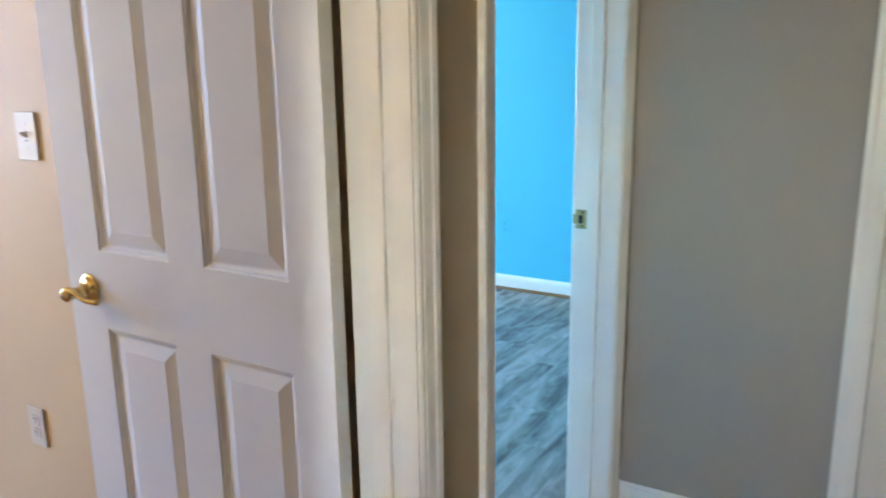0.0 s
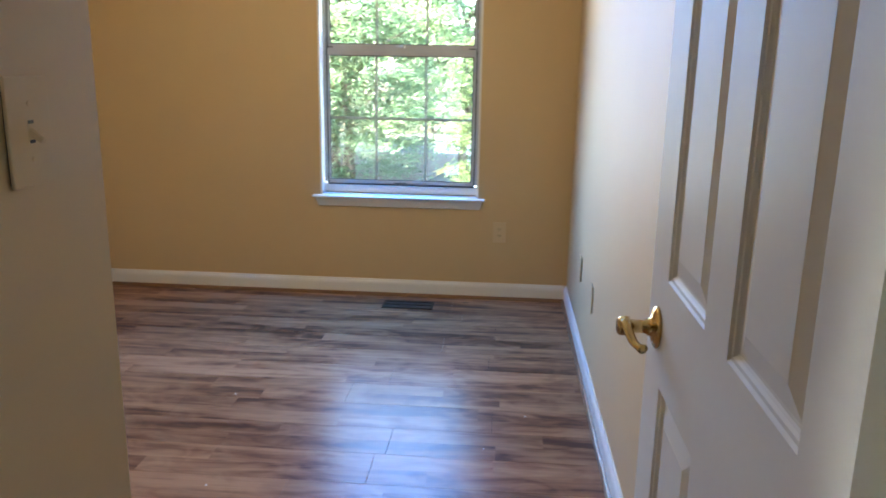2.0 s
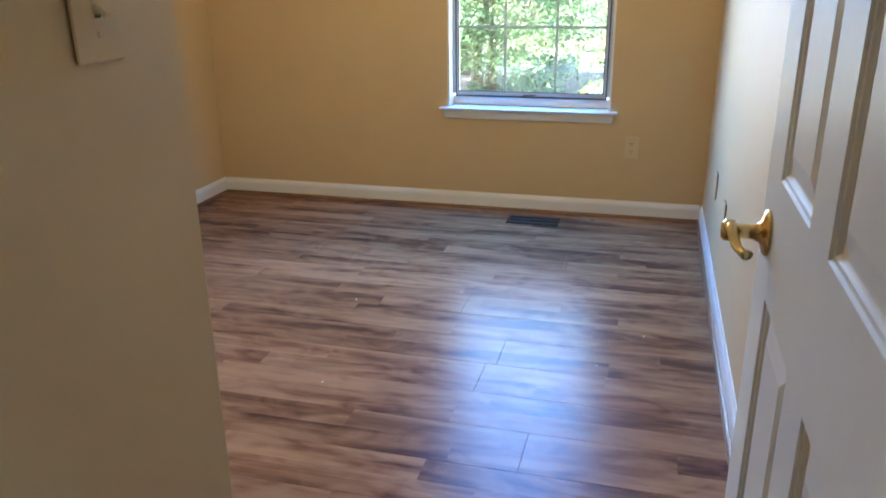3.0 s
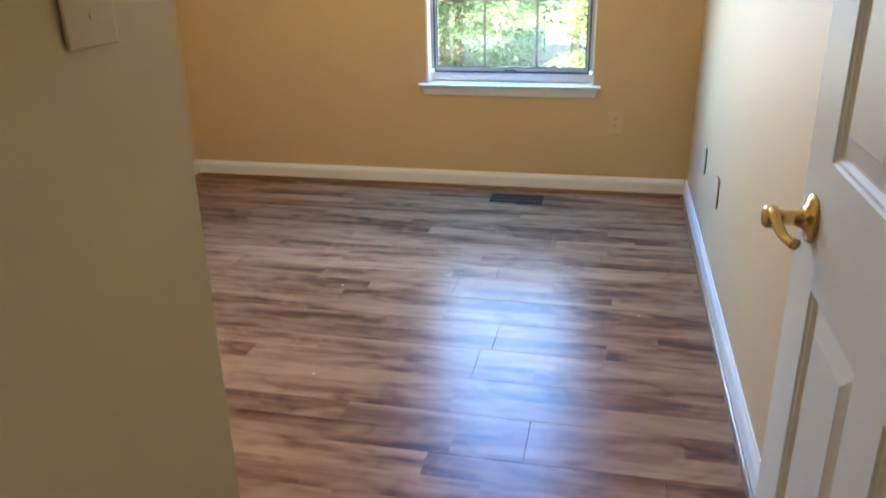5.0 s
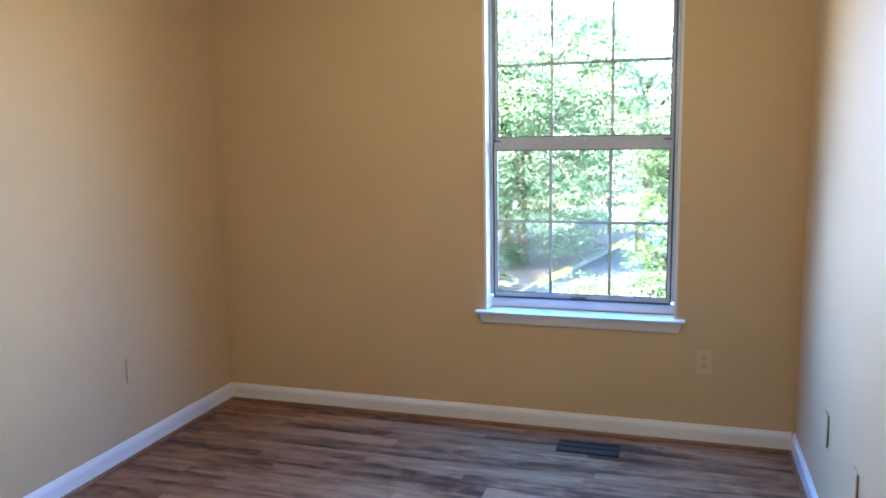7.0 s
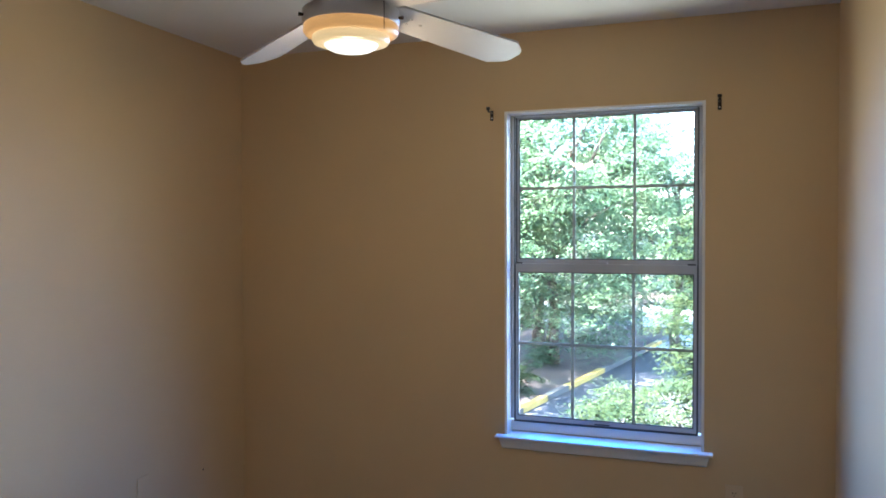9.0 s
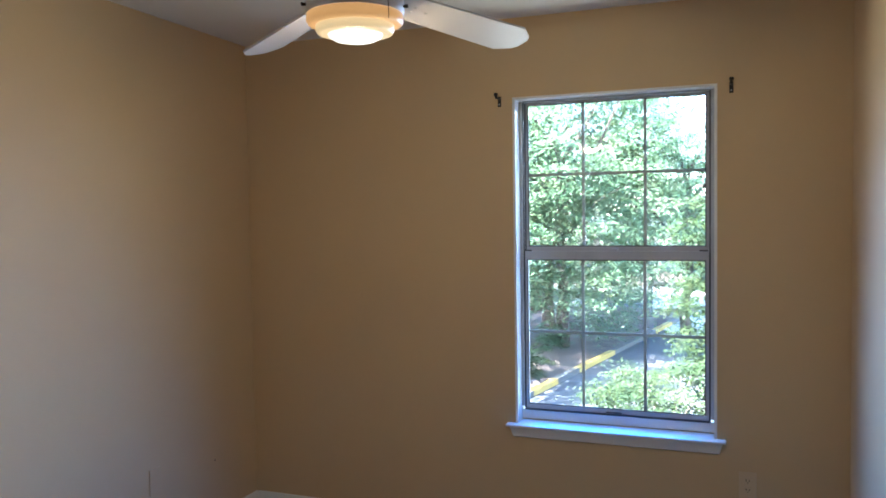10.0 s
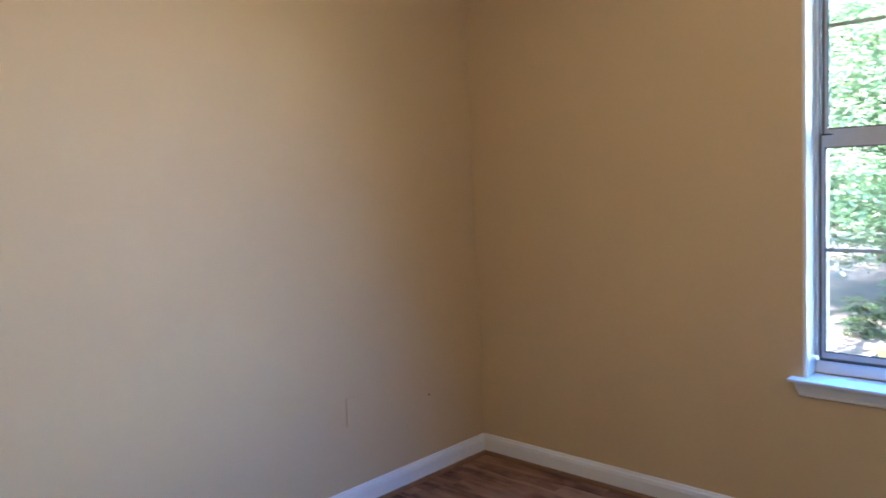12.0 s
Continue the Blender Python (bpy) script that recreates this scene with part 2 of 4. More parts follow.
def foliage(name, c0, c1, c2):
    m = mat(name, c0, 0.45)
    geo = node(m, "ShaderNodeNewGeometry")
    r = ramp(m, [(0.0, c0), (0.55, c1), (1.0, c2)])
    drift = node(m, "ShaderNodeTexNoise", Scale=1.1, Detail=3.0, Roughness=0.6)
    link(m, place_vector(m, (1, 1, 1.6)), 0, drift, "Vector")
    mixf = node(m, "ShaderNodeMix", Factor=0.28)
    spread = node(m, "ShaderNodeMapRange")
    spread.inputs["From Min"].default_value, spread.inputs["From Max"].default_value = 0.3, 0.7
    link(m, drift, "Fac", spread, "Value")
    link(m, spread, 0, mixf, "A")
    link(m, geo, "Random Per Island", mixf, "B")
    link(m, mixf, 0, r, "Fac")
    bsdf = m.node_tree.nodes["Principled BSDF"]
    link(m, r, 0, bsdf, "Base Color")
    tr = node(m, "ShaderNodeBsdfTranslucent")
    link(m, r, 0, tr, "Color")
    mix = node(m, "ShaderNodeMixShader", Fac=0.62)
    link(m, bsdf, 0, mix, 1)
    link(m, tr, 0, mix, 2)
    link(m, mix, 0, m.node_tree.nodes["Material Output"], "Surface")
    return m


LEAF = foliage("deep_green_leaves", (0.085, 0.155, 0.085), (0.15, 0.235, 0.13), (0.31, 0.36, 0.22))
# yellow-green, with the colours darkened in place of shade on the near trees
LEAF2 = foliage("darkened_yellow_green_leaves", (0.026, 0.054, 0.024), (0.052, 0.082, 0.034), (0.105, 0.125, 0.054))
# far leaves: shade is put into the green itself
LEAF3 = foliage("shade_toned_leaves", (0.035, 0.075, 0.045), (0.055, 0.10, 0.06), (0.085, 0.135, 0.075))


# ---- mesh helpers ----
def base_of(ob):
    v = Vector((0, 0, 0))
    while ob is not None:
        v += ob.location
        ob = ob.parent
    return v


def mesh_object(name, bm, material, at=(0, 0, 0), smooth=False):
    bmesh.ops.translate(bm, verts=bm.verts, vec=-Vector(at))
    me = bpy.data.meshes.new(name)
    bm.to_mesh(me)
    bm.free()
    me.materials.append(material)
    if smooth:
        for p in me.polygons:
            p.use_smooth = True
    return new(name, me)


def part(name, bm, material, parent, label="", smooth=False):
    ob = mesh_object(name, bm, material, base_of(parent), smooth)
    ob.parent = parent
    return tagged(ob, label=label)


def thing(name, at, label, category, group="", kind=""):
    ob = new(name)
    ob.location = at
    ob.empty_display_size = 0.05
    return tagged(ob, label, category, group, kind)


def box(bm, x0, x1, y0, y1, z0, z1, bevel=0.0):
    vs = [bm.verts.new((x, y, z)) for x in (x0, x1) for y in (y0, y1) for z in (z0, z1)]
    fs = []
    for q in ((0, 1, 3, 2), (4, 6, 7, 5), (0, 4, 5, 1), (2, 3, 7, 6), (0, 2, 6, 4), (1, 5, 7, 3)):
        fs.append(bm.faces.new([vs[i] for i in q]))
    bmesh.ops.recalc_face_normals(bm, faces=fs)
    if bevel:
        es = list({e for f in fs for e in f.edges})
        bmesh.ops.bevel(bm, geom=es, offset=bevel, segments=2, affect="EDGES", profile=0.5)
    return bm


def boxes(*args, bevel=0.0):
    bm = bmesh.new()
    for a in args:
        box(bm, *a, bevel=bevel)
    return bm


def sweep(profile, a, b, out, up=(0, 0, 1), mitre_a=0.0, mitre_b=0.0):
    """Extrude a closed profile of (out, up) pairs from a to b; a mitre lengthens each end by its factor times the up offset."""
    bm = bmesh.new()
    a, b, out, up = Vector(a), Vector(b), Vector(out), Vector(up)
    along = (b - a).normalized()
    ends = []
    for p, m in ((a, -mitre_a), (b, mitre_b)):
        ends.append([bm.verts.new(p + out * o + up * u + along * (m * u)) for o, u in profile])
    n = len(profile)
    fs = [bm.faces.new((ends[0][i], ends[0][(i + 1) % n], ends[1][(i + 1) % n], ends[1][i])) for i in range(n)]
    fs += [bm.faces.new(ends[0]), bm.faces.new(ends[1][::-1])]
    bmesh.ops.recalc_face_normals(bm, faces=fs)
    return bm


def turned(profile, at, axis="Z", n=28):
    """A body of revolution from (radius, height) pairs."""
    bm = bmesh.new()
    rings = []
    for r, h in profile:
        if r < 1e-5:
            rings.append([bm.verts.new((0, 0, h))])
        else:
            rings.append([bm.verts.new((r * math.cos(2 * math.pi * i / n), r * math.sin(2 * math.pi * i / n), h)) for i in range(n)])
    for p, q in zip(rings, rings[1:]):
        for i in range(n):
            j = (i + 1) % n
            if len(p) == 1 and len(q) > 1:
                bm.faces.new((p[0], q[i], q[j]))
            elif len(q) == 1 and len(p) > 1:
                bm.faces.new((p[i], p[j], q[0]))
            elif len(p) > 1:
                bm.faces.new((p[i], p[j], q[j], q[i]))
    bmesh.ops.recalc_face_normals(bm, faces=bm.faces)
    turn = {"Z": Matrix(), "-Y": Matrix.Rotation(radians(90), 4, "X"), "X": Matrix.Rotation(radians(90), 4, "Y"), "-Z": Matrix.Rotation(radians(180), 4, "X")}[axis]
    bmesh.ops.transform(bm, matrix=Matrix.Translation(at) @ turn, verts=bm.verts)
    return bm


def tube(points, radii, n=10, flat=1.0):
    """A bent rod through points, closed at both ends."""
    bm = bmesh.new()
    pts = [Vector(p) for p in points]
    rings = []
    side = None
    for i, p in enumerate(pts):
        d = (pts[min(i + 1, len(pts) - 1)] - pts[max(i - 1, 0)]).normalized()
        ref = Vector((0, 0, 1)) if abs(d.z) < 0.9 else Vector((1, 0, 0))
        u = d.cross(ref).normalized()
        if side is not None and u.dot(side) < 0:
            u = -u
        side = u
        w = d.cross(u)
        rings.append([bm.verts.new(p + u * (radii[i] * math.cos(2 * math.pi * k / n)) + w * (radii[i] * flat * math.sin(2 * math.pi * k / n))) for k in range(n)])
    for p, q in zip(rings, rings[1:]):
        for k in range(n):
            bm.faces.new((p[k], p[(k + 1) % n], q[(k + 1) % n], q[k]))
    bm.faces.new(rings[0])
    bm.faces.new(rings[-1])
    bmesh.ops.recalc_face_normals(bm, faces=bm.faces)
    return bm


def slab_mesh(points, z0, z1):
    bm = bmesh.new()
    lo = [bm.verts.new((x, y, z0)) for x, y in points]
    hi = [bm.verts.new((x, y, z1)) for x, y in points]
    n = len(points)
    bm.faces.new(hi)
    bm.faces.new(lo[::-1])
    for i in range(n):
        bm.faces.new((lo[i], lo[(i + 1) % n], hi[(i + 1) % n], hi[i]))
    bmesh.ops.recalc_face_normals(bm, faces=bm.faces)
    return bm


def setting(name, bm, material, label, category):
    return tagged(mesh_object(name, bm, material), label, category, kind="structure")


# ---- large structure ----
def grid_wall(t0, t1, us, zs, holes, along="y"):
    """A wall t0 to t1 thick along y (or x), of cells cut by us and zs, with the cells in holes left out; one connected mesh."""
    bm = bmesh.new()
    made = {}

    def vert(t, u, z):
        k = (t, u, z)
        if k not in made:
            made[k] = bm.verts.new((t, u, z) if along == "y" else (u, t, z))
        return made[k]

    def solid(i, j):
        return 0 <= i < len(us) - 1 and 0 <= j < len(zs) - 1 and (i, j) not in holes

    for i in range(len(us) - 1):
        for j in range(len(zs) - 1):
            if not solid(i, j):
                continue
            a, b, c, d = us[i], us[i + 1], zs[j], zs[j + 1]
            for t in (t0, t1):
                bm.faces.new((vert(t, a, c), vert(t, b, c), vert(t, b, d), vert(t, a, d)))
            for near, p, q in ((solid(i - 1, j), (a, c), (a, d)), (solid(i + 1, j), (b, c), (b, d)), (solid(i, j - 1), (a, c), (b, c)), (solid(i, j + 1), (a, d), (b, d))):
                if not near:
                    bm.faces.new((vert(t0, *p), vert(t0, *q), vert(t1, *q), vert(t1, *p)))
    bmesh.ops.recalc_face_normals(bm, faces=bm.faces)
    return bm


WIN2 = (2.56, 3.44, 0.572, 2.075)
J = 0.018  # jamb thickness
setting("wall_west", grid_wall(XO, XW, [YL - 0.12, *WY, 1.59], [-0.25, *WZ, CEIL], {(1, 1)}), TAN, "tan painted bedroom wall around a tall window", "wall")
setting("wall_west_blue_room", grid_wall(XO, XW, [1.59, WIN2[0], WIN2[1], YF + 0.12], [-0.25, WIN2[2], WIN2[3], CEIL], {(1, 1)}), BLUE, "bright blue painted wall with a window", "wall")
setting("wall_north", boxes((XW, XA, YR, 1.59, -0.02, CEIL)), TAN, "tan painted bedroom wall behind the open door", "wall")
setting("wall_blue_room_south", boxes((XW, XA, 1.59, 1.652, -0.02, CEIL)), BLUE, "bright blue painted partition wall", "wall")
setting("wall_south", boxes((XW, XC + 0.12, YL - 0.12, YL, -0.02, CEIL)), TAN, "tan painted bedroom side wall", "wall")
closet = slab_mesh([(XC, YL), (XC, YS), (XA, YS), (XA, YS - 0.12), (XC + 0.12, YS - 0.12), (XC + 0.12, YL)], -0.02, CEIL)
setting("wall_closet", closet, TAN, "tan painted wall with the light switch beside the door", "wall")
setting("wall_hall_west", grid_wall(XA + 0.004, XB, [YH, D1[0] - J, D1[1] + J, D2[0] - J, D2[1] + J, YE], [-0.02, DH + J, CEIL], {(1, 0), (3, 0)}), HALL, "tan hall wall with two doorways, darkened as in weak light", "wall")
setting("wall_bedroom_door_side", grid_wall(XA, XA + 0.004, [YS, D1[0] - J, D1[1] + J, YR], [-0.02, DH + J, CEIL], {(1, 0)}), TAN, "tan painted wall round the bedroom doorway", "wall")
setting("wall_blue_room_east", grid_wall(XA, XA + 0.004, [1.652, D2[0] - J, D2[1] + J, YF], [-0.02, DH + J, CEIL], {(1, 0)}), BLUE, "bright blue painted wall round the doorway", "wall")
setting("wall_blue_room_corner", boxes((XA + 0.004, XB, YE + 0.12, YF, -0.02, CEIL)), BLUE, "plain wall closing the blue room", "wall")
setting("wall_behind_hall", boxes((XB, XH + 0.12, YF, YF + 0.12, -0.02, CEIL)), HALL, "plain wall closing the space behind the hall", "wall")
setting("wall_blue_room_north", boxes((XW, XB, YF, YF + 0.12, -0.02, CEIL)), BLUE, "bright blue painted far wall", "wall")
D3 = (0.430, 1.192)  # doorway in the hall's end wall
setting("wall_hall_end", grid_wall(YE, YE + 0.12, [XA + 0.004, D3[0] - J, D3[1] + J, XH], [-0.02, DH + J, CEIL], {(1, 0)}, "x"), GREY, "plain grey painted end wall of the hall", "wall")
setting("wall_hall_east", boxes((XH, XH + 0.12, YH - 0.12, YF, -0.02, CEIL)), HALL, "plain tan hall wall, darkened as in weak light", "wall")
# the opening is added out of view, for the hall's fill lamp
setting("wall_hall_south", grid_wall(YH - 0.12, YH, [XA, 0.38, 0.72, XH], [-0.02, 0.9, 1.9, CEIL], {(1, 1)}, "x"), HALL, "darkened tan hall wall with an unseen opening added for the fill lamp", "wall")
setting("wall_closet_back", boxes((XC + 0.12, XA, YL - 0.12, YL, -0.02, CEIL)), TAN, "plain wall behind the closet", "wall")
setting("ceiling", boxes((XO, XH + 0.12, YH - 0.12, YF + 0.12, CEIL, CEIL + 0.12)), CEILING, "flat white painted ceiling", "ceiling")
setting("roof", boxes((XO - 0.3, XH + 0.5, YH - 0.5, YF + 0.5, 2.62, 2.72)), SIDING, "plain pale roof slab over the rooms", "roof")
setting("facade_below", boxes((XO, XO + 0.15, -6.0, 9.0, GROUND - 0.05, -0.25)), SIDING, "pale siding of the storey below", "facade")

# baseboards with a stained shoe moulding
BASE = [(0, 0.0), (0.013, 0.0), (0.013, 0.066), (0.0115, 0.072), (0.0105, 0.078), (0.007, 0.084), (0.005, 0.091), (0.004, 0.093), (0, 0.093)]
QUARTER = [(0.013, 0.0)] + [(0.013 + 0.013 * math.cos(radians(a)), 0.017 * math.sin(radians(a))) for a in (0, 25, 50, 75, 90)]


def baseboard(a, b, out, label, shoe=True):
    ob = tagged(mesh_object("baseboard", sweep(BASE, a, b, out), TRIM), label, "baseboard", kind="structure")
    if shoe:
        part("shoe_moulding", sweep(QUARTER, a, b, out), SHOE, ob, "brown stained wooden shoe moulding")
    return ob


WB = "white painted baseboard with a brown shoe moulding"
baseboard((XW, YL + 0.013, 0), (XW, YR - 0.013, 0), (1, 0, 0), WB)
baseboard((XW, YL, 0), (XC, YL, 0), (0, 1, 0), WB)
baseboard((XW, YR, 0), (XA - 0.017, YR, 0), (0, -1, 0), WB)
baseboard((XC, YL + 0.013, 0), (XC, YS + 0.013, 0), (-1, 0, 0), WB)
baseboard((XC, YS, 0), (XA - 0.017, YS, 0), (0, 1, 0), WB)
baseboard((XB, YE, 0), (0.366, YE, 0), (0, -1, 0), "white painted baseboard of the hall", False)
baseboard((XB, D1[1] + 0.066, 0), (XB, D2[0] - 0.066, 0), (1, 0, 0), "white painted baseboard of the hall", False)
baseboard((XB, YH, 0), (XB, D1[0] - 0.066, 0), (1, 0, 0), "white painted baseboard of the hall", False)
baseboard((XW, YF, 0), (XA, YF, 0), (0, -1, 0), "white painted baseboard of the blue room", True)
baseboard((XA, D2[1] + 0.066, 0), (XA, YF - 0.014, 0), (-1, 0, 0), "white painted baseboard of the blue room", True)

# ---- door frames ----
CASE = [(0, 0), (0.006, 0), (0.009, 0.003), (0.0095, 0.008), (0.008, 0.011), (0.0105, 0.014), (0.0115, 0.020), (0.0118, 0.030), (0.0125, 0.036), (0.0155, 0.039), (0.0165, 0.044), (0.0165, 0.053), (0.0150, 0.056), (0, 0.057)]


def casing(parent, face_x, out, y0, y1, top):
    r = 0.005
    part("casing", sweep(CASE, (face_x, y0 - r, 0), (face_x, y0 - r, top + r), out, (0, -1, 0), 0, 1), TRIM, parent)
    part("casing", sweep(CASE, (face_x, y1 + r, 0), (face_x, y1 + r, top + r), out, (0, 1, 0), 0, 1), TRIM, parent)
    part("casing", sweep(CASE, (face_x, y0 - r, top + r), (face_x, y1 + r, top + r), out, (0, 0, 1), 1, 1), TRIM, parent)


def strike_plate(parent, x, y, z, facing):
    """Brass strike on a jamb; facing: the way along y in which it looks."""
    s = part("strike_plate", boxes((x - 0.016, x + 0.020, min(y, y + 0.0015 * facing), max(y, y + 0.0015 * facing), z - 0.028, z + 0.028)), OLDBRASS, parent, "worn brass strike plate")
    e = y + 0.002 * facing
    part("latch_hole", boxes((x - 0.008, x + 0.006, min(y, e), max(y, e), z - 0.012, z + 0.012)), SLOT, s)
    for dz in (-0.020, 0.020):
        part("screw", turned([(0, 0.0006), (0.0035, 0.0006), (0.004, 0)], (x + 0.004, y + 0.0016 * facing, z + dz), "-Y", 10), SLOT, s)
    part("lip", boxes((x - 0.024, x - 0.0165, min(y, e), max(y, e), z - 0.014, z + 0.014)), OLDBRASS, s)


def door_frame_y(name, y0, y1, label, strike):
    f = thing(name, (XB, (y0 + y1) / 2, 0), label, "door frame", kind="structure")
    xa, xb = XA - 0.001, XB + 0.001
    part("jamb", boxes((xa, xb, y0 - J + 0.001, y0, 0, DH)), TRIM, f)
    part("jamb", boxes((xa, xb, y1, y1 + J - 0.001, 0, DH)), TRIM, f)
    part("head_jamb", boxes((xa, xb, y0 - J + 0.001, y1 + J - 0.001, DH, DH + J - 0.001)), TRIM, f)
    sx = (XA + 0.040, XA + 0.076)
    part("door_stop", boxes((*sx, y0, y0 + 0.010, 0, DH), bevel=0.002), TRIM, f)
    part("door_stop", boxes((*sx, y1 - 0.010, y1, 0, DH), bevel=0.002), TRIM, f)
    part("door_stop", boxes((*sx, y0 + 0.0102, y1 - 0.0102, DH - 0.010, DH), bevel=0.002), TRIM, f)
    casing(f, XB, (1, 0, 0), y0, y1, DH)
    casing(f, XA, (-1, 0, 0), y0, y1, DH)
    ys, d = (y0, 1) if strike < 0 else (y1, -1)
    strike_plate(f, XA + 0.020, ys, 0.925 if strike > 0 else 0.875, d)
    return f


door_frame_y("door_frame_1", *D1, "white painted bedroom door frame with moulded casing", -1)
door_frame_y("door_frame_2", *D2, "white painted door frame into the blue room", 1)

f3 = thing("door_frame_3", (0.81, YE, 0), "white painted door frame in the grey end wall", "door frame", kind="structure")
part("jamb", boxes((D3[0] - J + 0.001, D3[0], YE - 0.001, YE + 0.121, 0, DH)), TRIM, f3)
part("jamb", boxes((D3[1], D3[1] + J - 0.001, YE - 0.001, YE + 0.121, 0, DH)), TRIM, f3)
part("head_jamb", boxes((D3[0] - J + 0.001, D3[1] + J - 0.001, YE - 0.001, YE + 0.121, DH, DH + J - 0.001)), TRIM, f3)
part("casing", sweep(CASE, (D3[0] - 0.005, YE, 0), (D3[0] - 0.005, YE, DH + 0.005), (0, -1, 0), (-1, 0, 0), 0, 1), TRIM, f3)
part("casing", sweep(CASE, (D3[1] + 0.005, YE, 0), (D3[1] + 0.005, YE, DH + 0.005), (0, -1, 0), (1, 0, 0), 0, 1), TRIM, f3)
part("casing", sweep(CASE, (D3[0] - 0.005, YE, DH + 0.005), (D3[1] + 0.005, YE, DH + 0.005), (0, -1, 0), (0, 0, 1), 1, 1), TRIM, f3)


# ---- doors ----
def six_panel_leaf(name, x0, x1, y0, y1, label):
    """A moulded six-panel door in the plane of x and z, y0 to y1 thick; x1 is the hinge edge."""
    d = thing(name, ((x0 + x1) / 2, (y0 + y1) / 2, 0.012), label, "door", kind="structure")
    w = x1 - x0
    k = w / 0.744
    cols = [(x0 + 0.117 * k, x0 + 0.335 * k), (x0 + 0.435 * k, x0 + 0.649 * k)]
    rows = [(0.215, 0.811), (0.984, 1.585), (1.690, 1.915)]
    zt, zb = 2.035, 0.012
    xs = sorted({x0, x1, *(v for c in cols for v in c)})
    zs = sorted({zb, zt, *(v for c in rows for v in c)})
    bm = bmesh.new()
    for y, inner in ((y0, 1), (y1, -1)):
        for xa, xb in zip(xs, xs[1:]):
            for za, zb2 in zip(zs, zs[1:]):
                if (xa, xb) in cols and (za, zb2) in rows:
                    continue
                bm.faces.new([bm.verts.new(p) for p in ((xa, y, za), (xb, y, za), (xb, y, zb2), (xa, y, zb2))])
    for q in (((x0, y0, zb), (x0, y1, zb), (x0, y1, zt), (x0, y0, zt)), ((x1, y0, zb), (x1, y1, zb), (x1, y1, zt), (x1, y0, zt)),
              ((x0, y0, zb), (x1, y0, zb), (x1, y1, zb), (x0, y1, zb)), ((x0, y0, zt), (x1, y0, zt), (x1, y1, zt), (x0, y1, zt))):
        bm.faces.new([bm.verts.new(p) for p in q])
    bmesh.ops.remove_doubles(bm, verts=bm.verts, dist=1e-5)
    bmesh.ops.recalc_face_normals(bm, faces=bm.faces)
    part("leaf", bm, DOORW, d)
    steps = [(0.0, 0.0), (0.003, 0.0035), (0.007, 0.0045), (0.010, 0.0075), (0.013, 0.0095), (0.017, 0.0095), (0.043, 0.0030), (0.045, 0.0022)]
    for xa, xb in cols:
        for za, zc in rows:
            bm = bmesh.new()
            for y, inward in ((y0, 1), (y1, -1)):
                rings = []
                for inset, deep in steps:
                    yy = y + inward * deep
                    rings.append([bm.verts.new(p) for p in ((xa + inset, yy, za + inset), (xb - inset, yy, za + inset), (xb - inset, yy, zc - inset), (xa + inset, yy, zc - inset))])
                for p, q in zip(rings, rings[1:]):
                    for i in range(4):
                        fc = bm.faces.new((p[i], p[(i + 1) % 4], q[(i + 1) % 4], q[i]))
                        if inward < 0:
                            fc.normal_flip()
                bm.faces.new(rings[-1] if inward > 0 else rings[-1][::-1])
            part("panel", bm, DOORW, d)
    return d


DX0, DX1, DY0, DY1 = -1.108, -0.364, 1.4085, 1.4435
door = six_panel_leaf("door_1", DX0, DX1, DY0, DY1, "white six-panel door standing open with brass lever")


def lever_handle(d, x, z, y, way):
    """Brass wave lever on a round rose; way: -1 looks to -y."""
    w = way
    bm = turned([(0.0, 0.0), (0.0335, 0.0), (0.0345, 0.003), (0.032, 0.006), (0.024, 0.009), (0.016, 0.011), (0.0135, 0.016), (0.0105, 0.022), (0.0105, 0.044), (0.0150, 0.046), (0.0160, 0.050), (0.0155, 0.060), (0.0115, 0.064), (0, 0.064)], (0, 0, 0), "-Y")
    flip = 1 if w < 0 else -1
    bmesh.ops.transform(bm, matrix=Matrix.Translation((x, y, z)) @ Matrix.Diagonal((1, flip, 1, 1)), verts=bm.verts)
    bmesh.ops.recalc_face_normals(bm, faces=bm.faces)
    h = part("door_handle", bm, BRASS, d, "polished brass lever handle on a round rose", True)
    pts, rad = [], []
    for i in range(19):
        u = i / 18
        pts.append((x - 0.004 + 0.074 * u, y + w * (0.054 - 0.020 * u * u), z + 0.002 + 0.008 * math.sin(6.283 * u) * (1 - 0.5 * u) - 0.015 * u * u))
        rad.append(0.0088 - 0.0025 * u + 0.003 * max(0, u - 0.85) / 0.15)
    part("lever", tube(pts, rad, 12, 0.8), BRASS, h, "polished brass wave lever", True)
    return h


lever_handle(door, -1.036, 0.896, DY0, -1)
lever_handle(door, -1.036, 0.896, DY1, 1)
for z in (0.22, 1.83):
    hg = part("hinge", turned([(0, -0.044), (0.006, -0.044), (0.006, 0.044), (0, 0.044)], (DX1 + 0.007, DY1 + 0.006, z), "Z", 12), OLDBRASS, door, "worn brass hinge", True)
    part("hinge_leaf", boxes((DX1 + 0.0005, DX1 + 0.002, DY1 - 0.030, DY1 + 0.004, z - 0.044, z + 0.044)), OLDBRASS, hg)
part("latch_plate", boxes((DX0 - 0.0012, DX0 - 0.0002, DY0 + 0.006, DY1 - 0.006, 0.868, 0.924)), OLDBRASS, door, "brass latch plate")
shut = six_panel_leaf("door_2", D3[0] + 0.003, D3[1] - 0.003, YE + 0.06, YE + 0.095, "white six-panel door, closed, at the end of the hall")

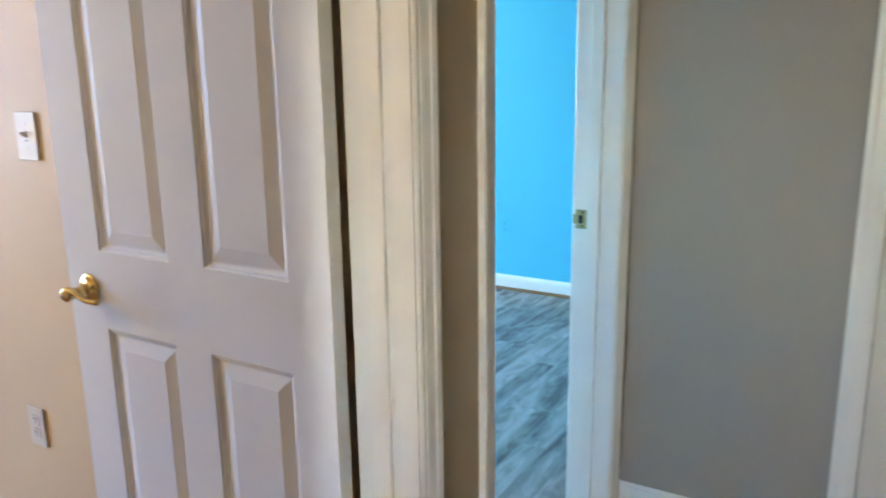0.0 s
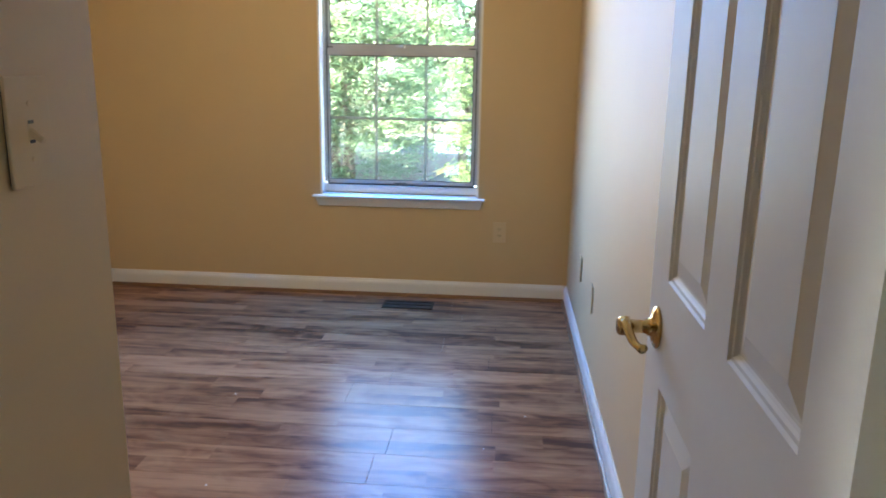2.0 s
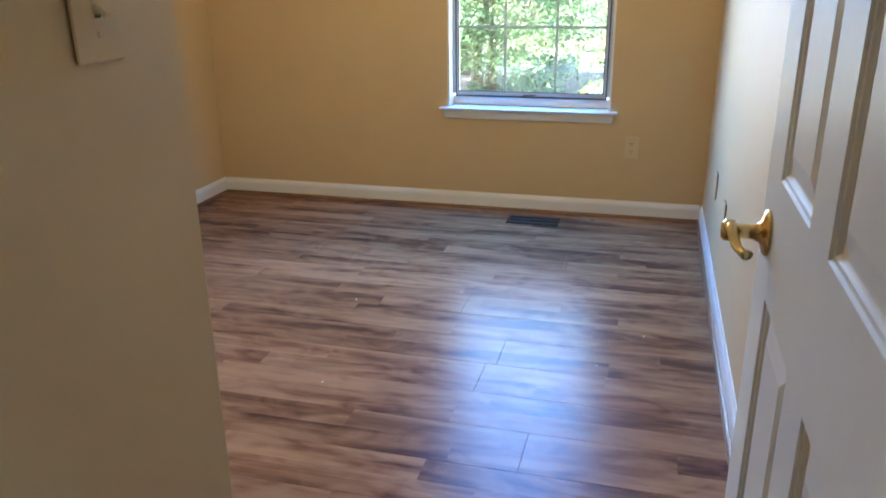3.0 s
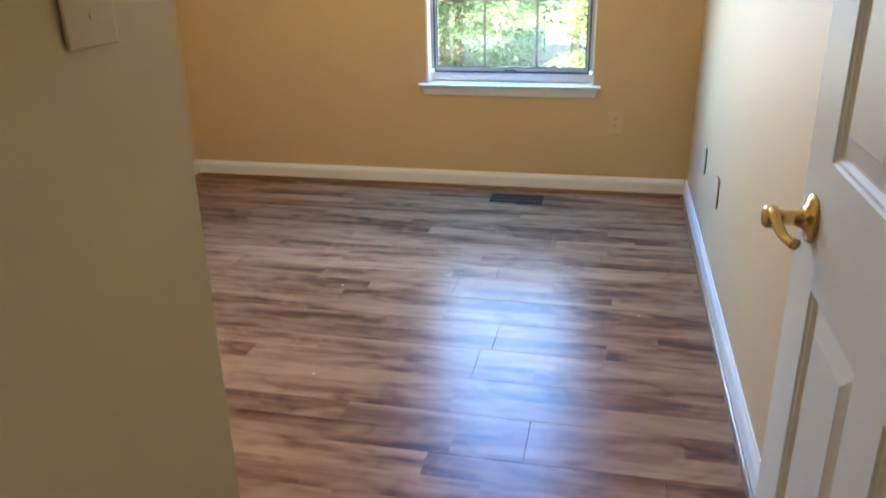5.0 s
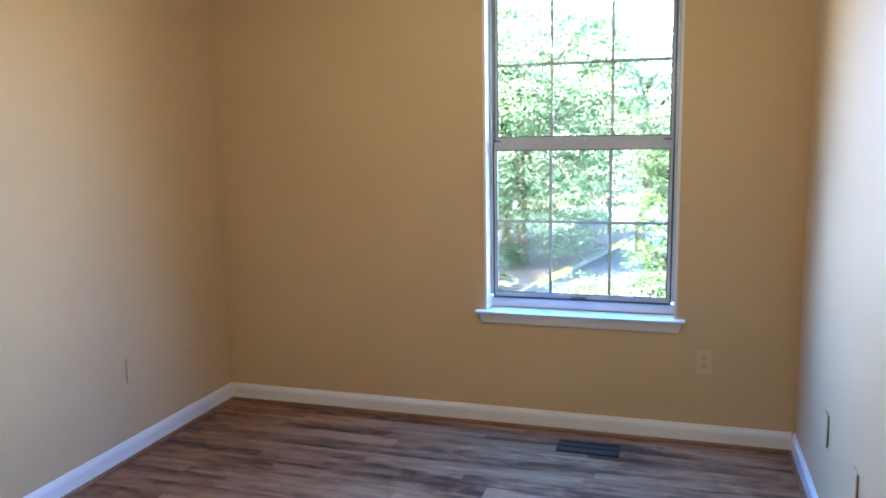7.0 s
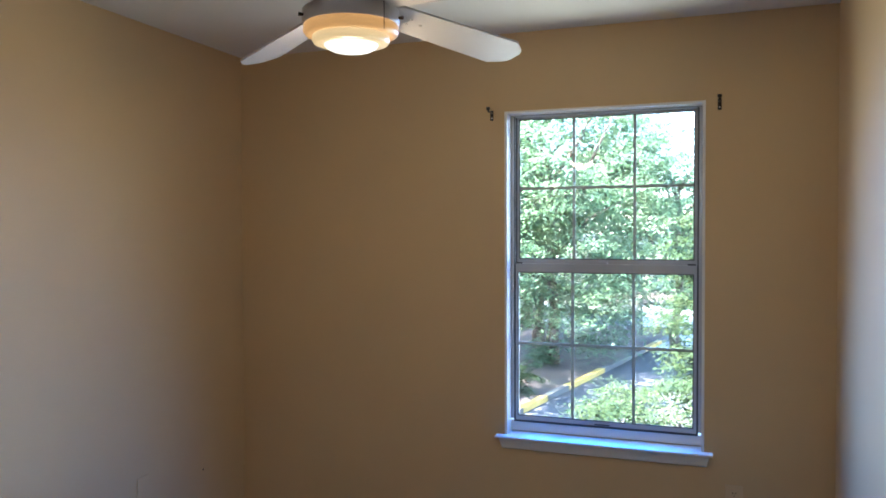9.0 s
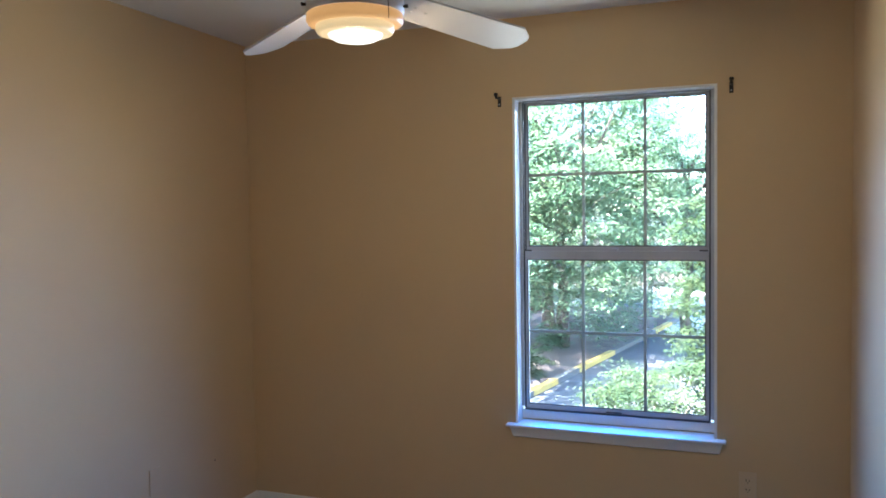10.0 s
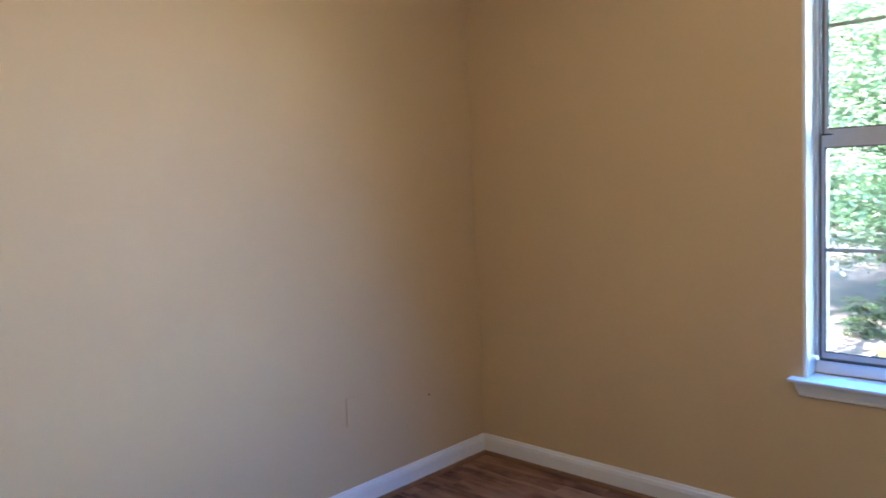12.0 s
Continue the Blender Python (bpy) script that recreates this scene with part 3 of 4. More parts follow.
# ---- window ----
win = thing("window_1", (XW, 0.58, WZ[0]), "tall white double-hung window with thin grilles", "window", kind="structure")
y0, y1 = WY
lz0, lz1 = WZ
x_in = XW + 0.003
part("liner", boxes((XO + 0.01, x_in, y0, y0 + 0.012, 0.572, lz1)), TRIM, win)
part("liner", boxes((XO + 0.01, x_in, y1 - 0.012, y1, 0.572, lz1)), TRIM, win)
part("liner", boxes((XO + 0.01, x_in, y0 + 0.0121, y1 - 0.0121, lz1 - 0.010, lz1)), TRIM, win)
ya, yb, zt = y0 + 0.0125, y1 - 0.0125, lz1 - 0.0105
for a in ((ya, ya + 0.014), (yb - 0.014, yb)):
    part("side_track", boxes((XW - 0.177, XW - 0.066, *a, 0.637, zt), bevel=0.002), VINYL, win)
    for xo in (-0.072, -0.104, -0.136):
        b = (a[1], a[1] + 0.006) if a[0] == ya else (a[0] - 0.006, a[0])
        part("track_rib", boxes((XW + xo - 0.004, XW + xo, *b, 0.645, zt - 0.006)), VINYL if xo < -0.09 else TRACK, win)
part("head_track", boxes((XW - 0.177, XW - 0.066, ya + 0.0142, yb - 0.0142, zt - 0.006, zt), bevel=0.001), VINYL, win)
part("window_sill", boxes((XW - 0.185, XW - 0.0815, ya, yb, 0.576, 0.621), bevel=0.003), TRIM, win, "white painted window sill")
part("sill_lip", boxes((XW - 0.092, XW - 0.069, ya + 0.015, yb - 0.015, 0.6212, 0.6288), bevel=0.001), GASKET, win, "dark rubber seal under the sash")
for a in ((ya + 0.0142, ya + 0.0215), (yb - 0.0215, yb - 0.0142)):
    part("weather_strip", boxes((XW - 0.0745, XW - 0.0715, *a, 0.6300, 1.371)), GASKET, win, "dark worn weather strip beside the sash")
    part("weather_strip", boxes((XW - 0.1065, XW - 0.1035, *a, 1.373, zt - 0.007)), TRACK, win)
# stool and apron
part("stool", boxes((XW - 0.081, XW + 0.042, 0.0985, 1.0605, 0.5625, 0.5735), bevel=0.0035), STOOL, win, "white painted stool board")
part("apron", sweep([(0, 0), (0.010, 0), (0.014, 0.005), (0.015, 0.012), (0.024, 0.040), (0.028, 0.046), (0.028, 0.0500), (0, 0.0500)], (XW, 0.128, 0.512), (XW, 1.034, 0.512), (1, 0, 0), (0, 0, 1), 0.25, 0.25), TRIM, win, "white moulded apron board")


def sash(name, xc, z0, z1, top, bottom, grille_z):
    """One sash: stiles, rails, glass and the grille; xc is the middle of its thickness."""
    t = 0.013
    s0, s1 = ya + 0.0155, yb - 0.0155
    g0, g1 = 0.181, 0.978
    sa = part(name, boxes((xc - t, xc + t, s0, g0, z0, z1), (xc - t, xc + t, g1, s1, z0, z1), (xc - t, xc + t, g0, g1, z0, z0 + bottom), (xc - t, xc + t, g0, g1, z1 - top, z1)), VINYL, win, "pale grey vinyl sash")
    bead = 0.005
    za, zb = z0 + bottom, z1 - top
    part("glazing_bead", boxes((xc + t - 0.007, xc + t - 0.003, g0, g0 + bead, za, zb), (xc + t - 0.007, xc + t - 0.003, g1 - bead, g1, za, zb), (xc + t - 0.007, xc + t - 0.003, g0 + bead, g1 - bead, za, za + bead), (xc + t - 0.007, xc + t - 0.003, g0 + bead, g1 - bead, zb - bead, zb)), TRACK, sa, "grey glazing bead")
    pane = part("pane", boxes((xc + 0.001, xc + 0.004, g0 - 0.003, g1 + 0.003, za - 0.003, zb + 0.003)), GLASS, sa, "clear window pane")
    pane.visible_shadow = False
    for gy in (0.441, 0.718):
        part("muntin", boxes((xc - 0.006, xc - 0.001, gy - 0.0065, gy + 0.0065, za, zb)), GRILLE, sa, "thin grey grille bar")
    ys = (g0, 0.4345, 0.4475, 0.7115, 0.7245, g1)
    for a, b in ((0, 1), (2, 3), (4, 5)):
        part("muntin", boxes((xc - 0.006, xc - 0.001, ys[a], ys[b], grille_z - 0.0065, grille_z + 0.0065)), GRILLE, sa, "thin grey grille bar")
    return sa


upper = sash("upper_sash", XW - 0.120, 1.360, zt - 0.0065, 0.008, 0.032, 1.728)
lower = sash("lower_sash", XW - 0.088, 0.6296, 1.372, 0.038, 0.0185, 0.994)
for yy in (0.184, 0.968):
    part("tilt_latch", boxes((XW - 0.098, XW - 0.078, yy - 0.018, yy + 0.018, 1.3722, 1.378), bevel=0.001), BLACK, win, "black tilt latch")
part("lift_handle", boxes((XW - 0.0745, XW - 0.068, 0.545, 0.615, 0.6325, 0.6385), bevel=0.002), GASKET, win, "small lift handle on the bottom rail")
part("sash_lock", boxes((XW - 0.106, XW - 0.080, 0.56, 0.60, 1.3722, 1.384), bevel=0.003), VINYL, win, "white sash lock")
screw = part("screw", turned([(0, 0.001), (0.003, 0.001), (0.0035, 0)], (XW - 0.086, 0.225, 0.621), "Z", 10), SLOT, win)


# curtain rod brackets
def rod_bracket(y, z):
    b = thing("curtain_bracket", (XW, y, z), "small black iron curtain rod bracket on the wall", "bracket", "curtain brackets over the window")
    part("back_plate", boxes((XW, XW + 0.003, y - 0.008, y + 0.008, z - 0.025, z + 0.022), bevel=0.001), BLACK, b)
    part("arm", tube([(XW + 0.002, y, z + 0.010), (XW + 0.03, y, z + 0.012), (XW + 0.055, y, z + 0.010), (XW + 0.062, y, z + 0.016), (XW + 0.062, y, z + 0.026)], [0.005, 0.005, 0.005, 0.005, 0.004], 8), BLACK, b, smooth=True)
    part("cup", turned([(0, 0), (0.009, 0), (0.009, 0.012), (0.007, 0.012), (0.007, 0.003), (0, 0.003)], (XW + 0.062, y, z + 0.018), "Z", 12), BLACK, b, smooth=True)
    part("screw", turned([(0, 0.0015), (0.003, 0.001), (0.004, 0)], (XW + 0.003, y, z - 0.014), "X", 10), VINYL, b)


rod_bracket(0.078, 2.066)
rod_bracket(1.079, 2.062)

# ---- ceiling fan ----
FX, FY = -2.385, 0.178
fan = thing("ceiling_fan", (FX, FY, CEIL), "white four-blade ceiling fan with a lit stepped glass bowl", "ceiling fan")
part("canopy", turned([(0, 0), (0.065, 0), (0.066, -0.02), (0.05, -0.05), (0.02, -0.06), (0, -0.06)], (FX, FY, CEIL - 0.001)), FANW, fan, smooth=True)
part("down_rod", turned([(0.0125, 0), (0.0125, -0.06), (0, -0.06), ], (FX, FY, CEIL - 0.055), "Z", 14), FANW, fan, smooth=True)
part("motor_housing", turned([(0, 0), (0.05, 0), (0.09, -0.012), (0.115, -0.035), (0.12, -0.07), (0.11, -0.095), (0.085, -0.11), (0.05, -0.115), (0, -0.115)], (FX, FY, CEIL - 0.112), n=36), FANW, fan, smooth=True)
part("switch_housing", turned([(0.045, 0), (0.045, -0.03), (0.034, -0.045), (0.034, -0.108), (0.0, -0.108)], (FX, FY, CEIL - 0.225), n=28), FANW, fan, smooth=True)
kit = part("light_fitter", turned([(0.043, 0.001), (0.085, 0.0), (0.117, -0.003), (0.125, -0.008), (0.125, -0.044), (0.119, -0.046), (0.117, -0.008), (0.085, -0.005), (0.043, -0.004)], (FX, FY, 2.106), n=44), FANW, fan, "white enamelled light fitter", True)
for a in (20, 140, 260):
    part("fitter_arm", tube([(FX + 0.030 * math.cos(radians(a)), FY + 0.030 * math.sin(radians(a)), 2.104), (FX + 0.056 * math.cos(radians(a)), FY + 0.056 * math.sin(radians(a)), 2.104)], [0.004, 0.004], 8), FANW, kit)
for a in (104, -48, 208):
    part("thumb_screw", tube([(FX + 0.123 * math.cos(radians(a)), FY + 0.123 * math.sin(radians(a)), 2.078), (FX + 0.137 * math.cos(radians(a)), FY + 0.137 * math.sin(radians(a)), 2.078)], [0.0035, 0.005], 10), BRONZE, kit)
BOWL = mat("lit_amber_glass", (0.45, 0.32, 0.18), 0.3)
bb = BOWL.node_tree.nodes["Principled BSDF"]
bb.inputs["Emission Color"].default_value = (1.0, 0.50, 0.15, 1)
bb.inputs["Emission Strength"].default_value = 0.0177
BOWL2 = mat("lit_frosted_glass", (0.5, 0.42, 0.30), 0.3)
b2 = BOWL2.node_tree.nodes["Principled BSDF"]
b2.inputs["Emission Color"].default_value = (1.0, 0.70, 0.32, 1)
b2.inputs["Emission Strength"].default_value = 0.0236
BOWL3 = mat("lit_clear_frosted_glass", (0.9, 0.88, 0.8), 0.3)
b3 = BOWL3.node_tree.nodes["Principled BSDF"]
b3.inputs["Emission Color"].default_value = (1.0, 0.92, 0.72, 1)
b3.inputs["Emission Strength"].default_value = 0.047
bowl = part("glass_bowl", turned([(0.118, 0), (0.122, -0.003), (0.123, -0.020), (0.119, -0.026), (0.110, -0.030), (0.100, -0.031)], (FX, FY, 2.063), n=44), BOWL, fan, "amber frosted glass rim of the bowl", True)
bowl2 = part("glass_step", turned([(0.100, -0.031), (0.100, -0.041), (0.096, -0.048), (0.086, -0.051), (0.070, -0.052)], (FX, FY, 2.063), n=44), BOWL2, bowl, "frosted glass step, glowing", True)
bowl3 = part("glass_dome", turned([(0.070, -0.052), (0.066, -0.058), (0.053, -0.065), (0.036, -0.069), (0.018, -0.071), (0, -0.072)], (FX, FY, 2.063), n=44), BOWL3, bowl, "frosted glass dome, glowing white", True)
for o in (bowl, bowl2, bowl3):
    o.visible_shadow = False
bulb.location = (FX, FY, 2.03)
PCX, PCY = FX + 0.128 * math.cos(radians(66)), FY + 0.128 * math.sin(radians(66))
chain = part("pull_chain", turned([(0, 0.006), (0.005, 0.003), (0.006, 0), (0.005, -0.003), (0, -0.006)], (PCX, PCY, 2.104), n=12), BRONZE, fan, "dark beaded pull chain", True)
bm = bmesh.new()
for k in range(19):
    bmesh.ops.create_icosphere(bm, subdivisions=1, radius=0.0017, matrix=Matrix.Translation((PCX, PCY, 2.097 - 0.0036 * k)))
part("beads", bm, BRONZE, chain)


def fan_blade(angle, droop=5.5):
    """A tapered blade on a curved iron, tilted, with clipped tip corners."""
    r0, r1, w0, w1, t = 0.118, 0.592, 0.108, 0.138, 0.006
    outline = [(r0, -w0 / 2 + 0.012), (r0 + 0.015, -w0 / 2), (r1 - 0.055, -w1 / 2), (r1 - 0.010, -w1 / 2 + 0.030), (r1, -w1 / 2 + 0.048), (r1, w1 / 2 - 0.048), (r1 - 0.010, w1 / 2 - 0.030), (r1 - 0.055, w1 / 2), (r0 + 0.015, w0 / 2), (r0, w0 / 2 - 0.012)]
    bm = bmesh.new()
    tops = [[bm.verts.new((x, y, z)) for x, y in outline] for z in (t / 2, -t / 2)]
    n = len(outline)
    bm.faces.new(tops[0])
    bm.faces.new(tops[1][::-1])
    for i in range(n):
        bm.faces.new((tops[1][i], tops[1][(i + 1) % n], tops[0][(i + 1) % n], tops[0][i]))
    bmesh.ops.recalc_face_normals(bm, faces=bm.faces)
    tilt = Matrix.Translation((FX, FY, 2.122)) @ Matrix.Rotation(radians(angle), 4, "Z") @ Matrix.Rotation(radians(droop), 4, "Y") @ Matrix.Rotation(radians(-14), 4, "X")
    bmesh.ops.transform(bm, matrix=tilt, verts=bm.verts)
    b = part("blade", bm, FANW, fan, "white wooden fan blade with clipped corners")
    iron = tube([(0.080, 0, 0.080), (0.10, 0, 0.055), (0.13, 0, 0.022), (0.17, 0, 0.010), (0.235, 0, 0.008)], [0.010, 0.011, 0.014, 0.020, 0.010], 10, 0.35)
    bmesh.ops.transform(iron, matrix=tilt, verts=iron.verts)
    part("blade_iron", iron, FANW, b, "white blade iron", True)
    for sx, sy in ((0.185, 0.012), (0.185, -0.012), (0.225, 0)):
        sc = turned([(0.005, 0), (0.004, -0.0025), (0, -0.003)], (sx, sy, -t / 2), n=10)
        bmesh.ops.transform(sc, matrix=tilt, verts=sc.verts)
        part("screw", sc, FANW, b)


for k in range(4):
    fan_blade(148.6 + 90 * k, 7.2 if k == 3 else 5.5)


# ---- wall plates ----
def plate_base(name, w, h, material, label, category, group=""):
    """A cover plate standing slightly off the wall on its recessed box rim."""
    p = thing(name, (0, 0, 0), label, category, group)
    part("cover_plate", boxes((-w / 2, w / 2, -0.0055, -0.0008, -h / 2, h / 2), bevel=0.0016), material, p)
    part("back_rim", boxes((-w / 2 + 0.004, w / 2 - 0.004, -0.0008, 0.0022, -h / 2 + 0.004, h / 2 - 0.004)), SLOT, p, "dark gap behind the cover plate")
    return p


def light_switch(m, material, label, w=0.076, h=0.118, up=1):
    """Built looking to -y, then set at the pose m; up: 1 for a toggle that points up, -1 down."""
    p = plate_base("light_switch", w, h, material, label, "light switch", "wall plates of the bedroom")
    part("slot", boxes((-0.0055, 0.0055, -0.0062, -0.0050, -0.0125, 0.0125)), material, p)
    for z in (-0.0105, 0.0105):
        part("gap", boxes((-0.0046, 0.0046, -0.0067, -0.0060, z - 0.0018, z + 0.0018)), SLOT, p, "dark gap of the switch slot")
    tg = tube([(0, -0.004, 0.000), (0, -0.010, 0.004 * up), (0, -0.019, 0.010 * up)], [0.0056, 0.0050, 0.0040], 8, 0.9)
    part("toggle", tg, material, p)
    for z in (-0.030, 0.030):
        part("screw", turned([(0, 0.0012), (0.003, 0.0008), (0.0035, 0)], (0, -0.0055, z), "-Y", 10), material, p)
    p.matrix_basis = m @ Matrix.Translation((0, -0.0022, 0))
    return p


def outlet(m, material, label):
    p = plate_base("wall_outlet", 0.070, 0.114, material, label, "outlet", "wall plates of the bedroom")
    for z in (-0.0195, 0.0195):
        f = part("receptacle", boxes((-0.0165, 0.0165, -0.0072, -0.0050, z - 0.0135, z + 0.0135), bevel=0.0012), material, p)
        for x, hh in ((-0.0062, 0.0042), (0.0062, 0.0034)):
            part("slot", boxes((x - 0.0018, x + 0.0018, -0.0076, -0.0066, z + 0.0030 - hh, z + 0.0030 + hh)), SLOT, f)
        part("ground_hole", turned([(0, 0.0004), (0.0025, 0.0004), (0.0025, 0)], (0, -0.0072, z - 0.0075), "-Y", 10), SLOT, f)
    part("screw", turned([(0, 0.001), (0.0028, 0.0008), (0.0032, 0)], (0, -0.0055, 0), "-Y", 10), material, p)
    p.matrix_basis = m @ Matrix.Translation((0, -0.0022, 0))
    return p


def blank_plate(m, label, h=0.114):
    p = plate_base("blank_plate", 0.072, h, TAN, label, "wall plate", "wall plates of the bedroom")
    for z in (-0.030, 0.030):
        part("screw", turned([(0, 0.0012), (0.003, 0.0008), (0.0035, 0)], (0, -0.0055, z), "-Y", 10), TAN, p)
    p.matrix_basis = m @ Matrix.Translation((0, -0.0022, 0))
    return p


light_switch(pose(-0.652, YS, 1.220, 0, 0, 180), TAN, "tan painted toggle switch plate beside the doorway", up=-1)
light_switch(pose(-1.397, YR, 1.205, 0, 0, 0), PLATE, "ivory switch plate on the wall behind the open door", w=0.082)
outlet(pose(-1.531, YR, 0.404, 0, 0, 0), PLATE, "ivory outlet on the wall behind the open door")
outlet(pose(XW, 1.146, 0.388, 0, 0, 90), ALMOND, "almond outlet low on the wall beside the window")
blank_plate(pose(-2.865, YR, 0.384, 0, 0, 0), "blank plate painted over with the wall colour")
blank_plate(pose(-3.33, YR, 0.386, 0, 0, 0), "painted blank plate near the window corner")
blank_plate(pose(-3.276, YL, 0.400, 0, 0, 180), "painted blank plate low on the side wall")
outlet(pose(-1.64, YF, 0.40, 0, 0, 0), BLUE, "blue painted outlet in the neighbouring room")

# ---- floor register ----
VX0, VX1, VY0, VY1 = -3.925, -3.795, 0.522, 0.800
vent = thing("floor_register", ((VX0 + VX1) / 2, (VY0 + VY1) / 2, 0), "dark bronze louvred floor register under the window", "floor vent")
part("rim", boxes((VX0, VX1, VY0, VY0 + 0.016, 0.0002, 0.005), (VX0, VX1, VY1 - 0.016, VY1, 0.0002, 0.005), (VX0, VX0 + 0.016, VY0 + 0.016, VY1 - 0.016, 0.0002, 0.005), (VX1 - 0.016, VX1, VY0 + 0.016, VY1 - 0.016, 0.0002, 0.005)), BRONZE, vent)
part("well", boxes((VX0 + 0.016, VX1 - 0.016, VY0 + 0.016, VY1 - 0.016, 0.0002, 0.0008)), SLOT, vent)
part("divider", boxes(((VX0 + VX1) / 2 - 0.003, (VX0 + VX1) / 2 + 0.003, VY0 + 0.016, VY1 - 0.016, 0.001, 0.0046)), BRONZE, vent)
for k in range(17):
    y = VY0 + 0.024 + k * 0.01435
    for xa, xb in ((VX0 + 0.016, (VX0 + VX1) / 2 - 0.003), ((VX0 + VX1) / 2 + 0.003, VX1 - 0.016)):
        part("slat", boxes((xa, xb, y - 0.002, y + 0.002, 0.001, 0.0042)), BRONZE, vent)

# small marks
tagged(mesh_object("nail_hole", turned([(0, 0.001), (0.004, 0.0006), (0.005, 0)], (-3.696, YL + 0.0013, 0.362), "-Y", 10), SLOT), "small dark nail hole in the side wall", "nail hole")
rng = random.Random(3)
knot = bmesh.new()
ring = [knot.verts.new((-3.949 + 0.009 * math.cos(a) * rng.uniform(0.7, 1.2), 0.972 + 0.019 * math.sin(a) * rng.uniform(0.7, 1.2), 0.0004)) for a in [k * 0.5236 for k in range(12)]]
knot.faces.new(ring)
tagged(mesh_object("floor_knot", knot, KNOT), "small dark knot in a floor board", "knot", kind="structure")
for cx, cy, r in ((-2.55, 1.27, 0.004), (-2.62, 0.12, 0.004), (-2.28, 1.12, 0.003), (-1.95, 0.26, 0.004)):
    chip = bmesh.new()
    box(chip, cx - r, cx + r * 0.6, cy - r * 0.5, cy + r * 0.5, 0.0, 0.0016, 0.0005)
    tagged(mesh_object("paint_chip", chip, TRIM), "tiny white paint chip on the floor", "paint chip", "paint chips on the floor")

# ---- outdoors ----
setting("ground", boxes((-900, 60, -900, 900, GROUND - 0.3, GROUND)), ASPHALT, "asphalt ground of a car park, dappled with shade", "ground")


def curb_y(x):
    return -3.38 + (x + 21.15) * -0.186


setting("planting_bed", slab_mesh([(-19.0, curb_y(-19.0) - 0.2), (-38, curb_y(-38) - 0.2), (-38, -40), (-19, -40)], GROUND - 0.1, GROUND + 0.13), SOIL, "raised bed of mulch and dry grass beside the car park", "ground")
kerb = thing("kerb", (-28.0, curb_y(-28.0), GROUND), "kerb with worn yellow stretches between dirty stones coloured dark as in shade", "kerb", kind="structure")
for k in range(24):
    xa, xb = -38.2 + 0.8 * k, -37.4 + 0.8 * k - 0.012
    # yellow stops where shade hides the kerb; those stones are coloured dark
    yellow = any(a < (xa + xb) / 2 < b for a, b in ((-33.4, -30.9), (-26.3, -23.4), (-21.6, -19.8)))
    part("kerb_stone", slab_mesh([(xa, curb_y(xa)), (xb, curb_y(xb)), (xb, curb_y(xb) - 0.195), (xa, curb_y(xa) - 0.195)], GROUND - 0.1, GROUND + 0.15), YELLOW if yellow else CONCRETE, kerb, "worn yellow painted kerb stone" if yellow else "")
# slab added to carry the bright sunlit patch in its own colour
setting("sunlit_pavement", slab_mesh([(-31.4, -1.2), (-31.4, 12), (-50, 12), (-50, -3.4), (-36, -2.2)], GROUND - 0.1, GROUND + 0.012), PAVING, "pale pavement beyond the lane, sunlight put into its colour", "pavement")
setting("far_lawn", slab_mesh([(-50.2, -80), (-50.2, 80), (-200, 80), (-200, -80)], GROUND - 0.1, GROUND + 0.10), SOIL, "dry grass beyond the car park", "ground")


def leaves(rng, clumps, per, size, spread):
    """Leaf faces scattered round clump centres, as one mesh."""
    c = np.repeat(np.array(clumps), per, axis=0)
    n = len(c)
    off = rng.normal(0, 1, (n, 3)) * np.array([spread * 1.25, spread * 1.25, spread * 0.22])
    off[:, 2] -= 0.35 * np.hypot(off[:, 0], off[:, 1])
    p = c + off
    a = rng.uniform(0, 2 * np.pi, n)
    droop = rng.uniform(-0.75, 0.25, n)
    d = np.stack([np.cos(a) * np.cos(droop), np.sin(a) * np.cos(droop), np.sin(droop)], 1)
    s = np.stack([-np.sin(a), np.cos(a), rng.uniform(-0.5, 0.5, n)], 1)
    s /= np.linalg.norm(s, axis=1)[:, None]
    ln = size * rng.uniform(0.6, 1.35, n)[:, None]
    v = np.stack([p, p + d * ln * 0.5 + s * ln * 0.24, p + d * ln, p + d * ln * 0.5 - s * ln * 0.24], 1).reshape(-1, 3)
    faces = np.arange(4 * n).reshape(-1, 4).tolist()
    return v, faces


